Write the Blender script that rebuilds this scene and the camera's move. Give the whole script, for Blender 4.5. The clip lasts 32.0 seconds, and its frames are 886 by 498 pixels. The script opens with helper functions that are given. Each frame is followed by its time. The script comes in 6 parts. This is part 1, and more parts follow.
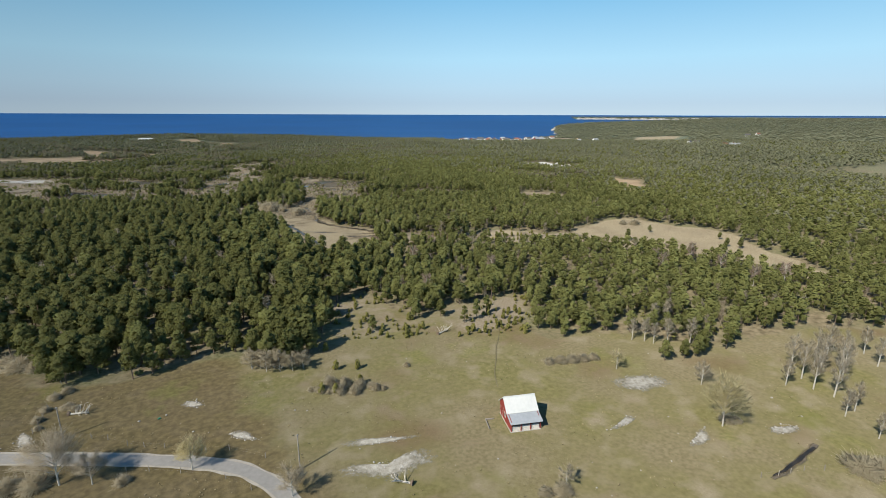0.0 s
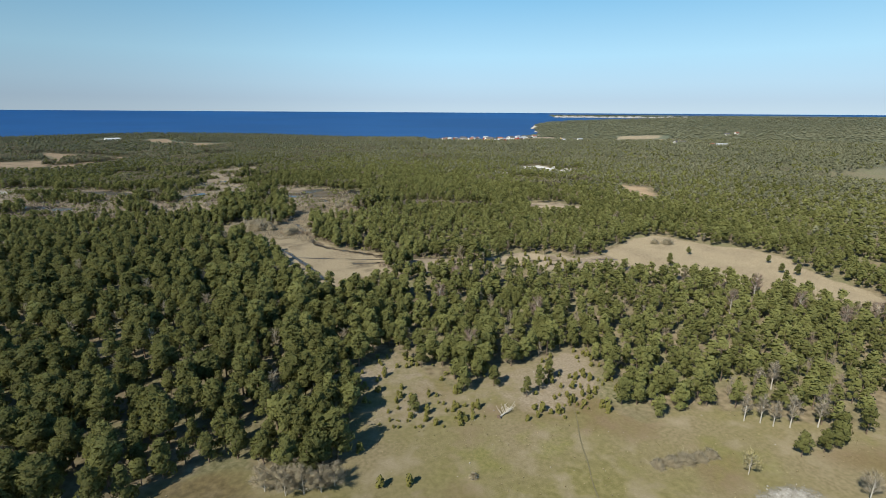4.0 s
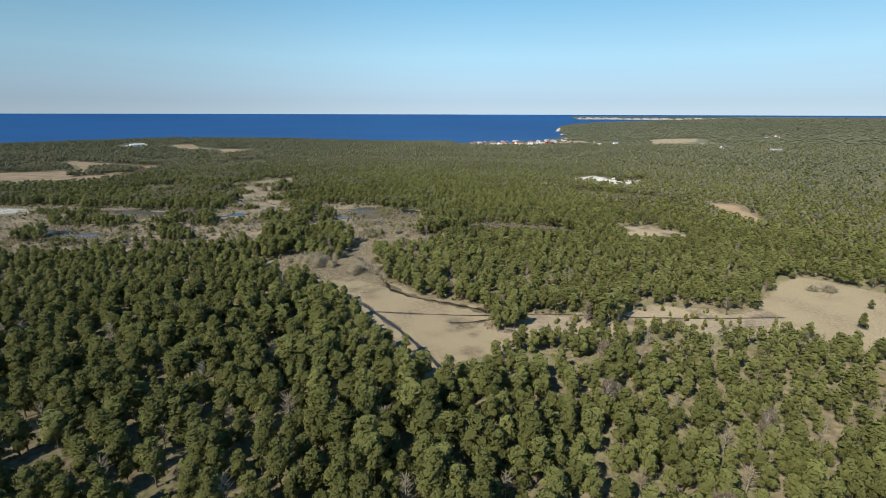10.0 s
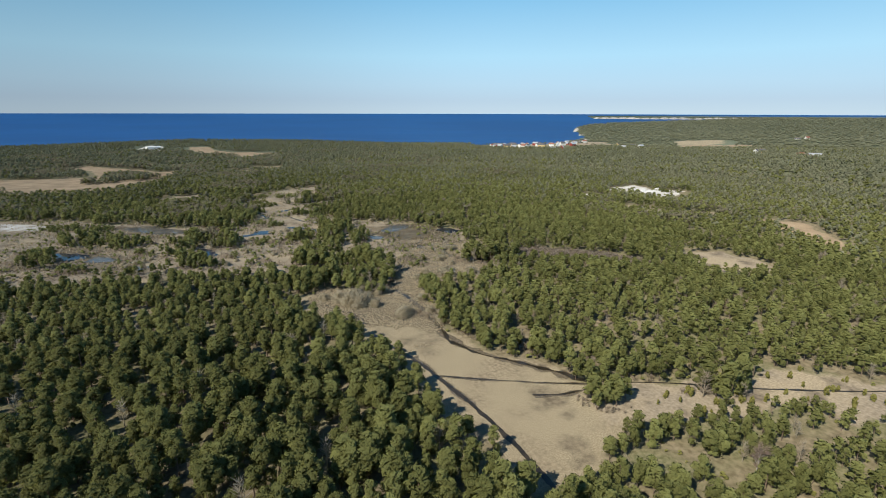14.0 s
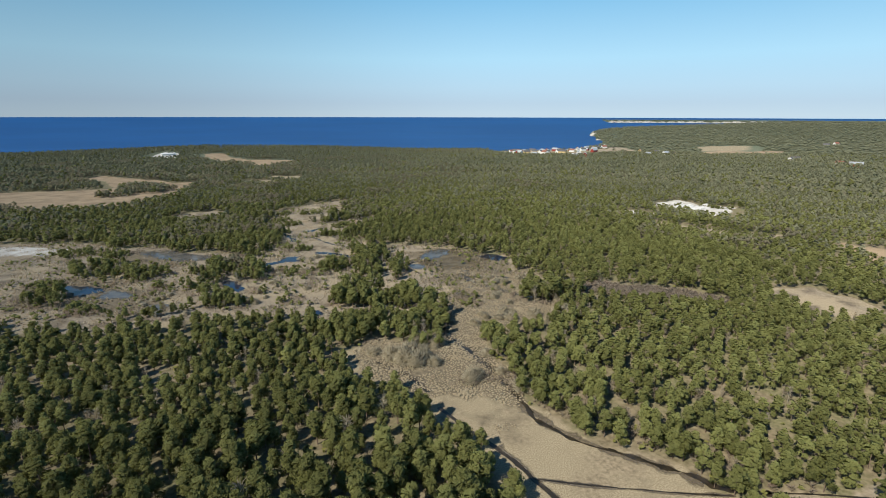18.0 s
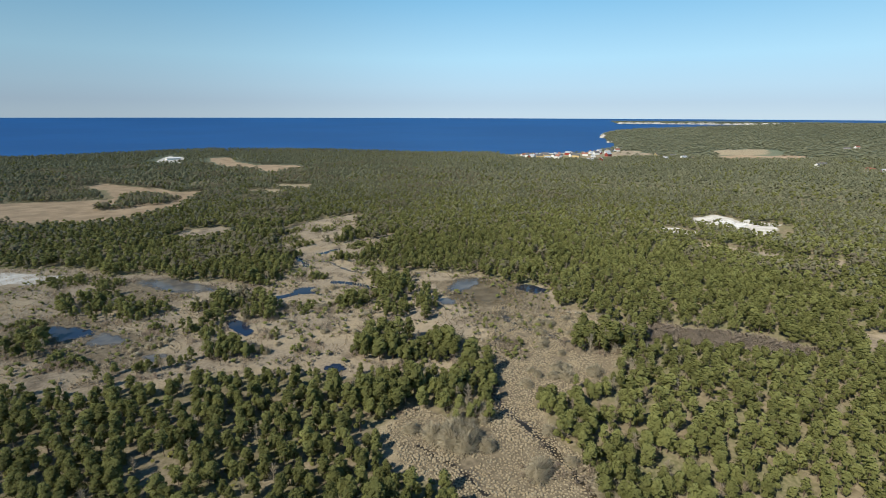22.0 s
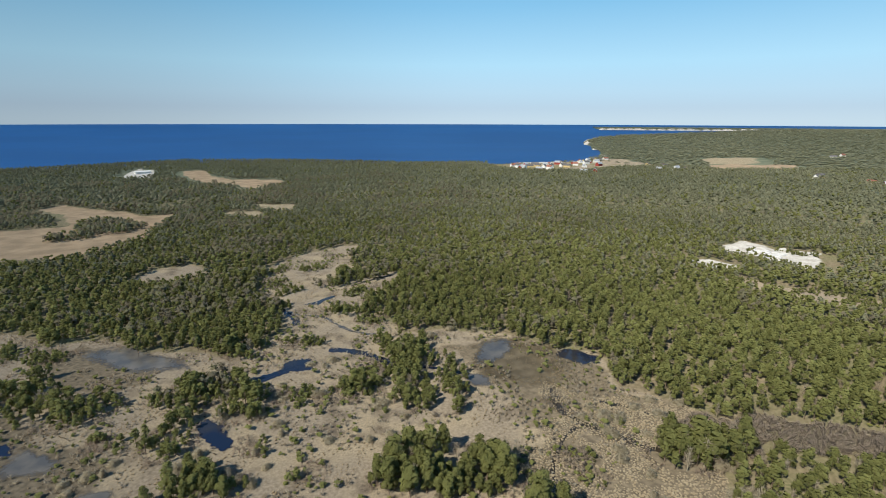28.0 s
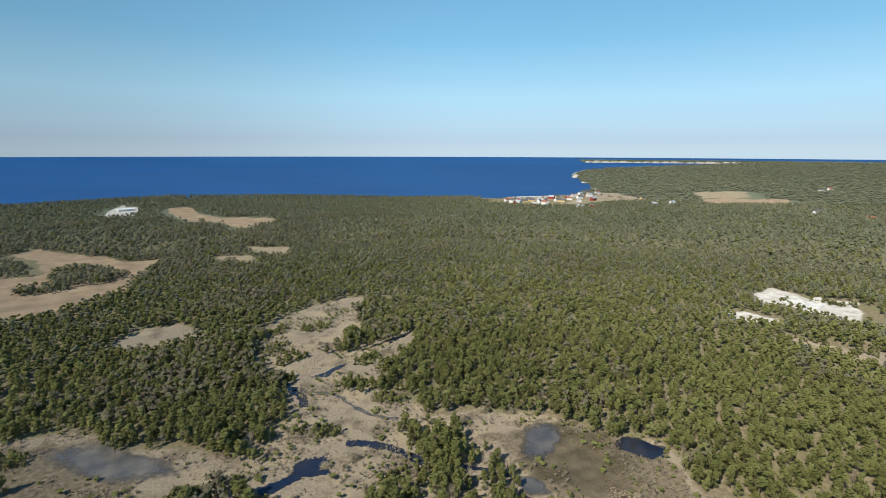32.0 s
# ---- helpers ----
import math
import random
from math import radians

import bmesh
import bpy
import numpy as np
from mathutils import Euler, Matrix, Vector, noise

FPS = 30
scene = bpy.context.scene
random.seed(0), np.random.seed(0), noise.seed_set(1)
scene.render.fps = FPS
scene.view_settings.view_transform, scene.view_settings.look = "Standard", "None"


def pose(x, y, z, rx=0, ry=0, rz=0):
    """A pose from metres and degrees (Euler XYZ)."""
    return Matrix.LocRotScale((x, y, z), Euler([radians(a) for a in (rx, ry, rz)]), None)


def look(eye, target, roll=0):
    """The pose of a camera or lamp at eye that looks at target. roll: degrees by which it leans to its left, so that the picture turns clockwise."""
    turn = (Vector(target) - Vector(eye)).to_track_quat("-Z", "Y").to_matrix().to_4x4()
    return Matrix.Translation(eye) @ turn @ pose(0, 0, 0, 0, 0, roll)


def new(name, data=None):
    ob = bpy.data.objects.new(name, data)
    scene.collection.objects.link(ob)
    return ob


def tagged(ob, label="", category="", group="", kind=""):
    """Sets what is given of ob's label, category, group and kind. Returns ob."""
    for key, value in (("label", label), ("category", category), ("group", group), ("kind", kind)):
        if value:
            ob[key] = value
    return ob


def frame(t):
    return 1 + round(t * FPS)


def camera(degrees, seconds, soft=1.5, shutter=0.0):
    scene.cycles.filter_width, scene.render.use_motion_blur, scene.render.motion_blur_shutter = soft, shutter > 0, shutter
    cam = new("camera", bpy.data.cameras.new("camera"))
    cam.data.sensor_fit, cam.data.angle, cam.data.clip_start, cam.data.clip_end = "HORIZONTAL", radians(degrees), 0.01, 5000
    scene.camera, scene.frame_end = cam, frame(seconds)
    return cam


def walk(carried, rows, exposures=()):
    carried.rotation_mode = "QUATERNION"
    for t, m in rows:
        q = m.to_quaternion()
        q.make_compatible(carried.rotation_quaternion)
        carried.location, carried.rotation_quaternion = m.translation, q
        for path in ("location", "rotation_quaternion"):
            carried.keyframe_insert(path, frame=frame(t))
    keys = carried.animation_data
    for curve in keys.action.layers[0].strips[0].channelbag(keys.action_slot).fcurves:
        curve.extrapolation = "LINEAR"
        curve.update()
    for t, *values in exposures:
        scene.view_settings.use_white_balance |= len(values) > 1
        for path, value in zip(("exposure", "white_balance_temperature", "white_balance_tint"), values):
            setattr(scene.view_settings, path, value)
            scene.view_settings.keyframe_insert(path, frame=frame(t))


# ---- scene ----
# ---------- camera ----------
cam = camera(83.65, 32.0, soft=0.9)
ROWS = [
    (0, 0, 0, 62, -28.74, 15.14, 0.19), (2, 1.7, 19.3, 64.9, -30.63, 15.54, 0.34),
    (4.5, -0.5, 45.4, 67.9, -31.48, 15.44, 0.35), (6, -2.6, 61.6, 69.3, -30.93, 15.34, 0.22),
    (9, -5.3, 93, 71.5, -29.86, 15.27, 0.16), (11, -5.9, 115.2, 74.8, -29.29, 15.34, 0.14),
    (13, -6.1, 135.8, 78.5, -28.59, 15.42, 0.12), (14.5, -6.7, 151.1, 81.1, -28.11, 15.44, 0.13),
    (16.5, -8.8, 172.7, 84.6, -27.51, 15.28, 0.07), (19, -9.8, 197.6, 89.7, -26.86, 15.12, 0.16),
    (21, -7.9, 217.5, 93.7, -26.48, 15.13, 0.17), (23, -4.7, 237.3, 97.2, -26.84, 15.29, 0.25),
    (25.5, 0.1, 262.5, 101.8, -27.97, 15.69, 0.41), (28, 1.1, 288.8, 106.4, -28.91, 14.64, 0.15),
    (30, 0.7, 310, 110.5, -29.73, 12.86, 0.17), (32, 0, 330, 114.8, -30.56, 11.15, 0.19)]
walk(cam, [(t, pose(x, y, z, 90 - pit, 0, yaw) @ pose(0, 0, 0, 0, 0, rol)) for t, x, y, z, yaw, pit, rol in ROWS])

# ---------- sky and sun ----------
SUN_EL = radians(42)
SUN_DIR = Vector((-0.945 * math.cos(SUN_EL), -0.326 * math.cos(SUN_EL), math.sin(SUN_EL)))
world = bpy.data.worlds.new("sky")
scene.world = world
world.use_nodes = True
wn, wl = world.node_tree.nodes, world.node_tree.links
sky = wn.new("ShaderNodeTexSky")
sky.sky_type = "NISHITA"
sky.sun_disc = False
sky.sun_elevation = SUN_EL
sky.sun_rotation = math.atan2(-0.945, -0.326)
sky.altitude = 60
sky.air_density, sky.dust_density, sky.ozone_density = 1.0, 0.0, 6.0
wn["Background"].inputs["Strength"].default_value = 0.86
tint = wn.new("ShaderNodeMix")
tint.data_type, tint.blend_type = "RGBA", "MULTIPLY"
tint.inputs[0].default_value = 1.0
tint.inputs[7].default_value = (0.115 * 0.9, 0.115, 0.115 * 1.08, 1)
wl.new(sky.outputs["Color"], tint.inputs[6])
# clear spring sky: pale and slightly lilac at the horizon, cyan blue above it
wc, ws, wr = wn.new("ShaderNodeTexCoord"), wn.new("ShaderNodeSeparateXYZ"), wn.new("ShaderNodeValToRGB")
wl.new(wc.outputs["Generated"], ws.inputs[0])
wl.new(ws.outputs["Z"], wr.inputs["Fac"])
STOPS = ((0.0, (0.46, 0.60, 0.72)), (0.022, (0.42, 0.56, 0.70)), (0.05, (0.43, 0.62, 0.77)), (0.10, (0.40, 0.67, 0.845)), (0.20, (0.22, 0.505, 0.75)),
         (0.45, (0.075, 0.23, 0.46)), (1.0, (0.04, 0.13, 0.30)))
for k, (at_, col) in enumerate(STOPS):
    e = wr.color_ramp.elements[k] if k < 2 else wr.color_ramp.elements.new(at_)
    e.position, e.color = at_, (*col, 1)
both = wn.new("ShaderNodeMix")
both.data_type = "RGBA"
both.inputs[0].default_value = 0.92
wl.new(tint.outputs[2], both.inputs[6])
wl.new(wr.outputs["Color"], both.inputs[7])
# a clear sky is deepest a quarter turn from the sun
turn_ = wn.new("ShaderNodeVectorMath")
turn_.operation = "DOT_PRODUCT"
turn_.inputs[1].default_value = (0.891, -0.454, 0.0)
wl.new(wc.outputs["Generated"], turn_.inputs[0])
side = wn.new("ShaderNodeMapRange")
side.inputs["From Min"].default_value, side.inputs["From Max"].default_value = -0.75, 0.15
side.inputs["To Min"].default_value, side.inputs["To Max"].default_value = 0.68, 1.04
side.interpolation_type = "SMOOTHSTEP"
wl.new(turn_.outputs["Value"], side.inputs["Value"])
deep = wn.new("ShaderNodeMix")
deep.data_type, deep.blend_type = "RGBA", "MULTIPLY"
deep.inputs[0].default_value = 1.0
wl.new(both.outputs[2], deep.inputs[6])
wl.new(side.outputs["Result"], deep.inputs[7])
wl.new(deep.outputs[2], wn["Background"].inputs["Color"])
lamp = bpy.data.lights.new("sun", "SUN")
lamp.energy, lamp.angle, lamp.color = 4.5, radians(0.5), (1.0, 0.93, 0.80)
sun = new("sun", lamp)
sun.matrix_world = look(SUN_DIR * 300, (0, 0, 0))
scene.view_settings.exposure = 0.34


# ---------- materials ----------
def nodes_of(name):
    m = bpy.data.materials.new(name)
    m.use_nodes = True
    return m, m.node_tree.nodes, m.node_tree.links, m.node_tree.nodes["Principled BSDF"]


def noise_node(n, l, scale, detail=4.0, coord="Object"):
    tc = n.new("ShaderNodeTexCoord")
    t = n.new("ShaderNodeTexNoise")
    t.inputs["Scale"].default_value, t.inputs["Detail"].default_value = scale, detail
    l.new(tc.outputs[coord], t.inputs["Vector"])
    return t


def mix(n, l, a, b, fac):
    """Mix of two colours (tuples or sockets) by a socket or number."""
    m = n.new("ShaderNodeMix")
    m.data_type = "RGBA"
    for key, v in ((6, a), (7, b), (0, fac)):
        if hasattr(v, "is_linked"):
            l.new(v, m.inputs[key])
        else:
            m.inputs[key].default_value = (*v, 1) if isinstance(v, tuple) else v
    return m.outputs[2]


def ramp(n, l, fac, lo, hi):
    r = n.new("ShaderNodeMapRange")
    r.inputs["From Min"].default_value, r.inputs["From Max"].default_value = lo, hi
    l.new(fac, r.inputs["Value"])
    return r.outputs["Result"]


def math_node(n, l, op, a, b):
    m = n.new("ShaderNodeMath")
    m.operation = op
    for k, v in enumerate((a, b)):
        if hasattr(v, "is_linked"):
            l.new(v, m.inputs[k])
        else:
            m.inputs[k].default_value = v
    return m.outputs[0]


def bump(n, l, bsdf, height, strength, dist=0.1):
    b = n.new("ShaderNodeBump")
    b.inputs["Strength"].default_value, b.inputs["Distance"].default_value = strength, dist
    l.new(height, b.inputs["Height"])
    l.new(b.outputs["Normal"], bsdf.inputs["Normal"])


def surface(name, dark, light, scale=1.0, rough=0.8, big=0.1, metal=0.0, relief=0.3):
    """A material of two tones with a fine grain and large blotches."""
    m, n, l, b = nodes_of(name)
    fine, blot = noise_node(n, l, scale, 6), noise_node(n, l, scale * big, 3)
    f = math_node(n, l, "MULTIPLY_ADD", fine.outputs["Fac"], 0.6)
    f.node.inputs[2].default_value = -0.05
    f2 = math_node(n, l, "MULTIPLY", blot.outputs["Fac"], 0.55)
    f3 = math_node(n, l, "ADD", f, f2)
    l.new(mix(n, l, dark, light, ramp(n, l, f3, 0.3, 0.8)), b.inputs["Base Color"])
    b.inputs["Roughness"].default_value, b.inputs["Metallic"].default_value = rough, metal
    if relief:
        bump(n, l, b, fine.outputs["Fac"], relief, 0.05)
    return m


def foliage(name, dark, light, other, scale=1.6, through_light=0.3):
    """Leaves or needles: a tone for each plant, a patchy grain and a little light through them."""
    m, n, l, b = nodes_of(name)
    at = n.new("ShaderNodeAttribute")
    at.attribute_name = "tone"
    fine = noise_node(n, l, scale, 5)
    c = mix(n, l, dark, light, ramp(n, l, fine.outputs["Fac"], 0.3, 0.7))
    one, info = n.new("ShaderNodeAttribute"), n.new("ShaderNodeObjectInfo")
    one.attribute_name = "single"
    shift = math_node(n, l, "MULTIPLY", one.outputs["Fac"], math_node(n, l, "MULTIPLY_ADD", info.outputs["Random"], 0.55))
    shift.node.inputs[1].links[0].from_node.inputs[2].default_value = -0.25
    c = mix(n, l, c, other, ramp(n, l, math_node(n, l, "ADD", at.outputs["Fac"], shift), 0.0, 1.0))
    l.new(c, b.inputs["Base Color"])
    b.inputs["Roughness"].default_value = 0.75
    b.inputs["Diffuse Roughness"].default_value = 1.0
    b.inputs["Specular IOR Level"].default_value = 0.25
    tr = n.new("ShaderNodeBsdfTranslucent")
    l.new(c, tr.inputs["Color"])
    ms = n.new("ShaderNodeMixShader")
    ms.inputs[0].default_value = through_light
    l.new(b.outputs[0], ms.inputs[1])
    l.new(tr.outputs[0], ms.inputs[2])
    l.new(ms.outputs[0], n["Material Output"].inputs["Surface"])
    bump(n, l, b, fine.outputs["Fac"], 0.35, 0.3)
    return m


def loose(name, base, scale, open_part):
    """The needles of a foliage material in loose sprays, with small gaps between them."""
    m = base.copy()
    m.name = name
    n, l = m.node_tree.nodes, m.node_tree.links
    f = ramp(n, l, noise_node(n, l, scale, 3).outputs["Fac"], open_part - 0.02, open_part + 0.02)
    clear, ms = n.new("ShaderNodeBsdfTransparent"), n.new("ShaderNodeMixShader")
    old = n["Material Output"].inputs["Surface"].links[0].from_socket
    l.new(f, ms.inputs[0])
    l.new(clear.outputs[0], ms.inputs[1])
    l.new(old, ms.inputs[2])
    l.new(ms.outputs[0], n["Material Output"].inputs["Surface"])
    return m


PINE = foliage("pine_needles", (0.096, 0.104, 0.034), (0.194, 0.203, 0.066), (0.272, 0.286, 0.102), 2.4, 0.45)
PINE_NEAR = loose("loose_pine_needles", PINE, 3.4, 0.43)
# greyer, bluer crowns: the haze of distance is put into this base colour
HAZED = foliage("hazed_wood_crowns", (0.148, 0.160, 0.103), (0.218, 0.229, 0.143), (0.300, 0.300, 0.192), 0.08, 0.45)
JUNIPER = foliage("juniper_needles", (0.14, 0.14, 0.036), (0.27, 0.25, 0.072), (0.20, 0.21, 0.08), 3.0)
GREY_TWIGS = foliage("lichen_grey_twigs", (0.36, 0.325, 0.235), (0.54, 0.49, 0.375), (0.36, 0.30, 0.185), 2.0, 0.5)
TWIGS = foliage("bare_twigs", (0.36, 0.325, 0.245), (0.54, 0.49, 0.385), (0.36, 0.29, 0.21), 2.0, 0.5)
BARK = surface("bark", (0.10, 0.075, 0.055), (0.24, 0.17, 0.12), 3.0)
PALE_BARK = surface("pale_bark", (0.38, 0.35, 0.30), (0.60, 0.56, 0.49), 3.0)
REED = foliage("dry_reed", (0.29, 0.245, 0.165), (0.46, 0.40, 0.285), (0.35, 0.29, 0.195), 1.2)
RED_PAINT = surface("red_paint", (0.20, 0.030, 0.022), (0.32, 0.055, 0.038), 4.0)
WHITE_TIN = surface("pale_sheet_metal", (0.56, 0.57, 0.55), (0.68, 0.68, 0.66), 1.5, 0.45, relief=0.05)
GREY_TIN = surface("grey_sheet_metal", (0.30, 0.32, 0.34), (0.42, 0.44, 0.46), 1.5, 0.45, relief=0.05)
PLASTER = surface("lime_plaster", (0.52, 0.49, 0.43), (0.76, 0.73, 0.67), 3.0)
WOOD = surface("grey_wood", (0.20, 0.18, 0.155), (0.40, 0.36, 0.31), 4.0)
STONE = surface("limestone", (0.30, 0.28, 0.25), (0.58, 0.555, 0.51), 2.5)
GRAVEL = surface("gravel", (0.27, 0.243, 0.20), (0.42, 0.385, 0.33), 2.0, 0.95, 0.2)
TARMAC = surface("worn_tarmac", (0.215, 0.203, 0.185), (0.30, 0.283, 0.26), 1.2, 0.9, 0.1)
BARE = surface("bare_stony_ground", (0.19, 0.165, 0.12), (0.62, 0.58, 0.50), 4.5, 0.95, 0.2)
MUDDY = surface("wet_mud", (0.10, 0.078, 0.052), (0.20, 0.16, 0.11), 0.9, 0.6, 0.3)
TRODDEN = surface("trodden_grass", (0.128, 0.112, 0.058), (0.18, 0.155, 0.085), 1.2, 0.95, 0.3)
CHALK = surface("quarry_limestone", (0.46, 0.45, 0.43), (0.72, 0.71, 0.68), 0.4, 0.95, 0.12)
TILE = surface("roof_tile", (0.22, 0.095, 0.065), (0.33, 0.15, 0.105), 1.0)
DARK_ROOF = surface("dark_roof", (0.07, 0.07, 0.075), (0.15, 0.145, 0.14), 1.0)
GLASS = surface("window_glass", (0.02, 0.025, 0.03), (0.04, 0.05, 0.06), 1.0, 0.08, relief=0)
# near-black wood: shade under a roof is put into its colour
SHADOW_WOOD = surface("shaded_wood", (0.035, 0.03, 0.027), (0.08, 0.07, 0.06), 4.0)
GREEN_PLASTIC = surface("green_plastic", (0.02, 0.16, 0.10), (0.04, 0.24, 0.15), 3.0, 0.4)


def water_material(name, deep, shallow, rough, scale):
    m, n, l, b = nodes_of(name)
    big, fine = noise_node(n, l, scale, 4), noise_node(n, l, scale * 40, 3)
    l.new(mix(n, l, deep, shallow, ramp(n, l, big.outputs["Fac"], 0.4, 0.7)), b.inputs["Base Color"])
    b.inputs["Roughness"].default_value = rough
    b.inputs["IOR"].default_value = 1.33
    bump(n, l, b, fine.outputs["Fac"], 0.12, 0.05)
    return m


POND = water_material("pond_water", (0.010, 0.018, 0.042), (0.04, 0.038, 0.036), 0.05, 0.06)
SHALLOW = water_material("shallow_water", (0.075, 0.075, 0.075), (0.150, 0.136, 0.115), 0.18, 0.12)
MURKY = water_material("murky_water", (0.095, 0.075, 0.045), (0.20, 0.160, 0.10), 0.5, 0.10)
DITCH = water_material("ditch_water", (0.022, 0.018, 0.012), (0.06, 0.045, 0.028), 0.28, 0.4)
SEA = water_material("sea_water", (0.004, 0.050, 0.180), (0.007, 0.067, 0.222), 0.45, 0.0012)
SEA.node_tree.nodes["Principled BSDF"].inputs["Specular IOR Level"].default_value = 0.15


# ---------- plan: open ground in the wood ----------
MEADOW = [(-260, 190), (-62, 160), (-44, 156), (-26, 133), (-16, 130), (-6, 133), (4, 127), (8, 125), (15, 123.5), (24, 120), (30, 129), (40, 139),
          (46, 158), (56, 159), (59, 141), (64, 126), (79, 132), (91, 134), (105, 133), (93, 116), (92, 103), (103, 98), (111, 93),
          (118, 89), (117, 85), (123, 79), (134, 73), (151, 67), (191, 59), (280, 33), (300, -400), (-400, -400)]
MARSH = [(53, 217), (49, 255), (46, 274), (51, 284), (48, 301), (41, 326), (34, 338), (32, 356), (51, 363), (67, 342), (81, 362),
         (84, 381), (88, 403), (108, 387), (82, 325), (76, 303), (82, 279), (88, 264), (96, 251), (99, 244), (104, 238), (93, 221), (72, 213)]
STRIP = [(92, 240), (104, 239), (118, 230), (131, 227), (146, 224), (161, 222), (172, 205), (193, 194), (180, 180), (167, 182), (149, 195),
         (133, 207), (109, 218), (85, 222)]
GLADE_EAST = [(179, 176), (196, 205), (227, 214), (251, 209), (252, 186), (264, 167), (261, 152), (248, 135), (241, 111), (229, 88), (208, 92),
              (210, 105), (216, 121), (197, 131), (197, 148), (185, 161)]
GLADE_MID = [(250, 328), (277, 320), (275, 291), (267, 280), (248, 287), (231, 302)]
GLADE_FAR = [(403, 368), (404, 342), (383, 316), (348, 282), (343, 289), (364, 336)]
QUARRY = [(413, 543), (459, 542), (445, 509), (469, 483), (413, 463), (399, 480), (410, 505), (400, 525)]
QUARRY_SIDE = [(342, 513), (355, 528), (368, 518), (372, 496), (356, 495)]
QUARRY_EDGE = [(327, 487), (343, 477), (345, 461), (367, 420), (388, 393), (362, 386), (339, 410), (332, 439)]
WETLAND = [(-156, 635), (-84, 604), (-56, 573), (-33, 567), (-22, 544), (8, 525), (33, 526), (50, 548), (48, 591), (40, 607), (53, 640),
           (80, 676), (116, 687), (120, 655), (112, 609), (138, 608), (132, 589), (100, 564), (93, 536), (103, 498), (114, 500), (136, 491),
           (145, 474), (156, 449), (169, 440), (157, 428), (156, 412), (164, 394), (172, 379), (145, 380), (128, 383), (101, 376), (85, 371),
           (60, 382), (44, 388), (24, 396), (8, 407), (-6, 418), (-24, 417), (-40, 424), (-55, 427), (-75, 434), (-103, 458)]
WEST_MEADOW = [(-253, 932), (-174, 917), (-136, 906), (-115, 905), (-94, 907), (-104, 948), (-107, 987), (-140, 1039), (-121, 1070), (-90, 1019), (-51, 974),
               (-28, 933), (4, 936), (-2, 886), (-19, 844), (-29, 811), (-42, 789), (-57, 776), (-69, 762), (-92, 765), (-129, 778), (-180, 790)]
NORTH_FIELD = [(30, 1481), (70, 1485), (75, 1374), (103, 1287), (189, 1241), (173, 1161), (112, 1133), (91, 1222), (54, 1250), (31, 1346)]
PATCH = [(-29, 675), (-13, 696), (6, 694), (22, 664), (2, 661), (-16, 648)]
GLADE_NORTH = [(58, 661), (82, 682), (121, 695), (144, 688), (122, 674), (91, 655), (63, 633)]
CHALK_FLAT = [(-197, 650), (-128, 614), (-108, 605), (-87, 589), (-85, 578), (-99, 580), (-122, 588), (-172, 612)]
WHITE_YARD = [(-78, 1404), (-56, 1583), (-18, 1507), (-25, 1380)]
SMALL_A = [(91, 964), (139, 937), (135, 893), (108, 915)]
SMALL_B = [(57, 915), (88, 908), (88, 871), (62, 886)]
TAN_FIELD = [(1570, 1348), (1704, 1240), (1470, 1100), (1390, 1200)]
BROWN_FIELD = [(1390, 1190), (1480, 1000), (1361, 950), (1220, 1087)]
SPARSE_SOUTH = [(-130, 350), (40, 345), (45, 395), (5, 422), (-50, 446), (-130, 480)]
BRUSH = [(148, 384), (163, 388), (190, 368), (212, 345), (222, 322), (206, 322), (184, 345), (158, 366)]
VILLAGE_GREEN = [(770, 1412), (869, 1430), (986, 1448), (1140, 1448), (1267, 1466), (1213, 1367), (1095, 1269), (996, 1240), (893, 1211), (814, 1267), (778, 1326)]
MARSH_EAST = [(82, 376), (86, 350), (97, 354), (112, 347), (125, 347), (140, 358), (150, 384), (128, 392), (100, 388)]
# wooded islands in the open ground: x, y, radius across and radius along the line of flight
ISLANDS = [(126.7, 220.8, 8, 4.2), (94.1, 234.5, 4.5, 3.0), (66.5, 401.5, 23, 11), (41.5, 374.3, 16, 9), (81.1, 373.2, 6.0, 4.3), (67, 358.9, 8.0, 4.8),
           (59, 463, 8, 6), (136.9, 372.5, 10, 7.5), (152, 368.6, 10, 7)]
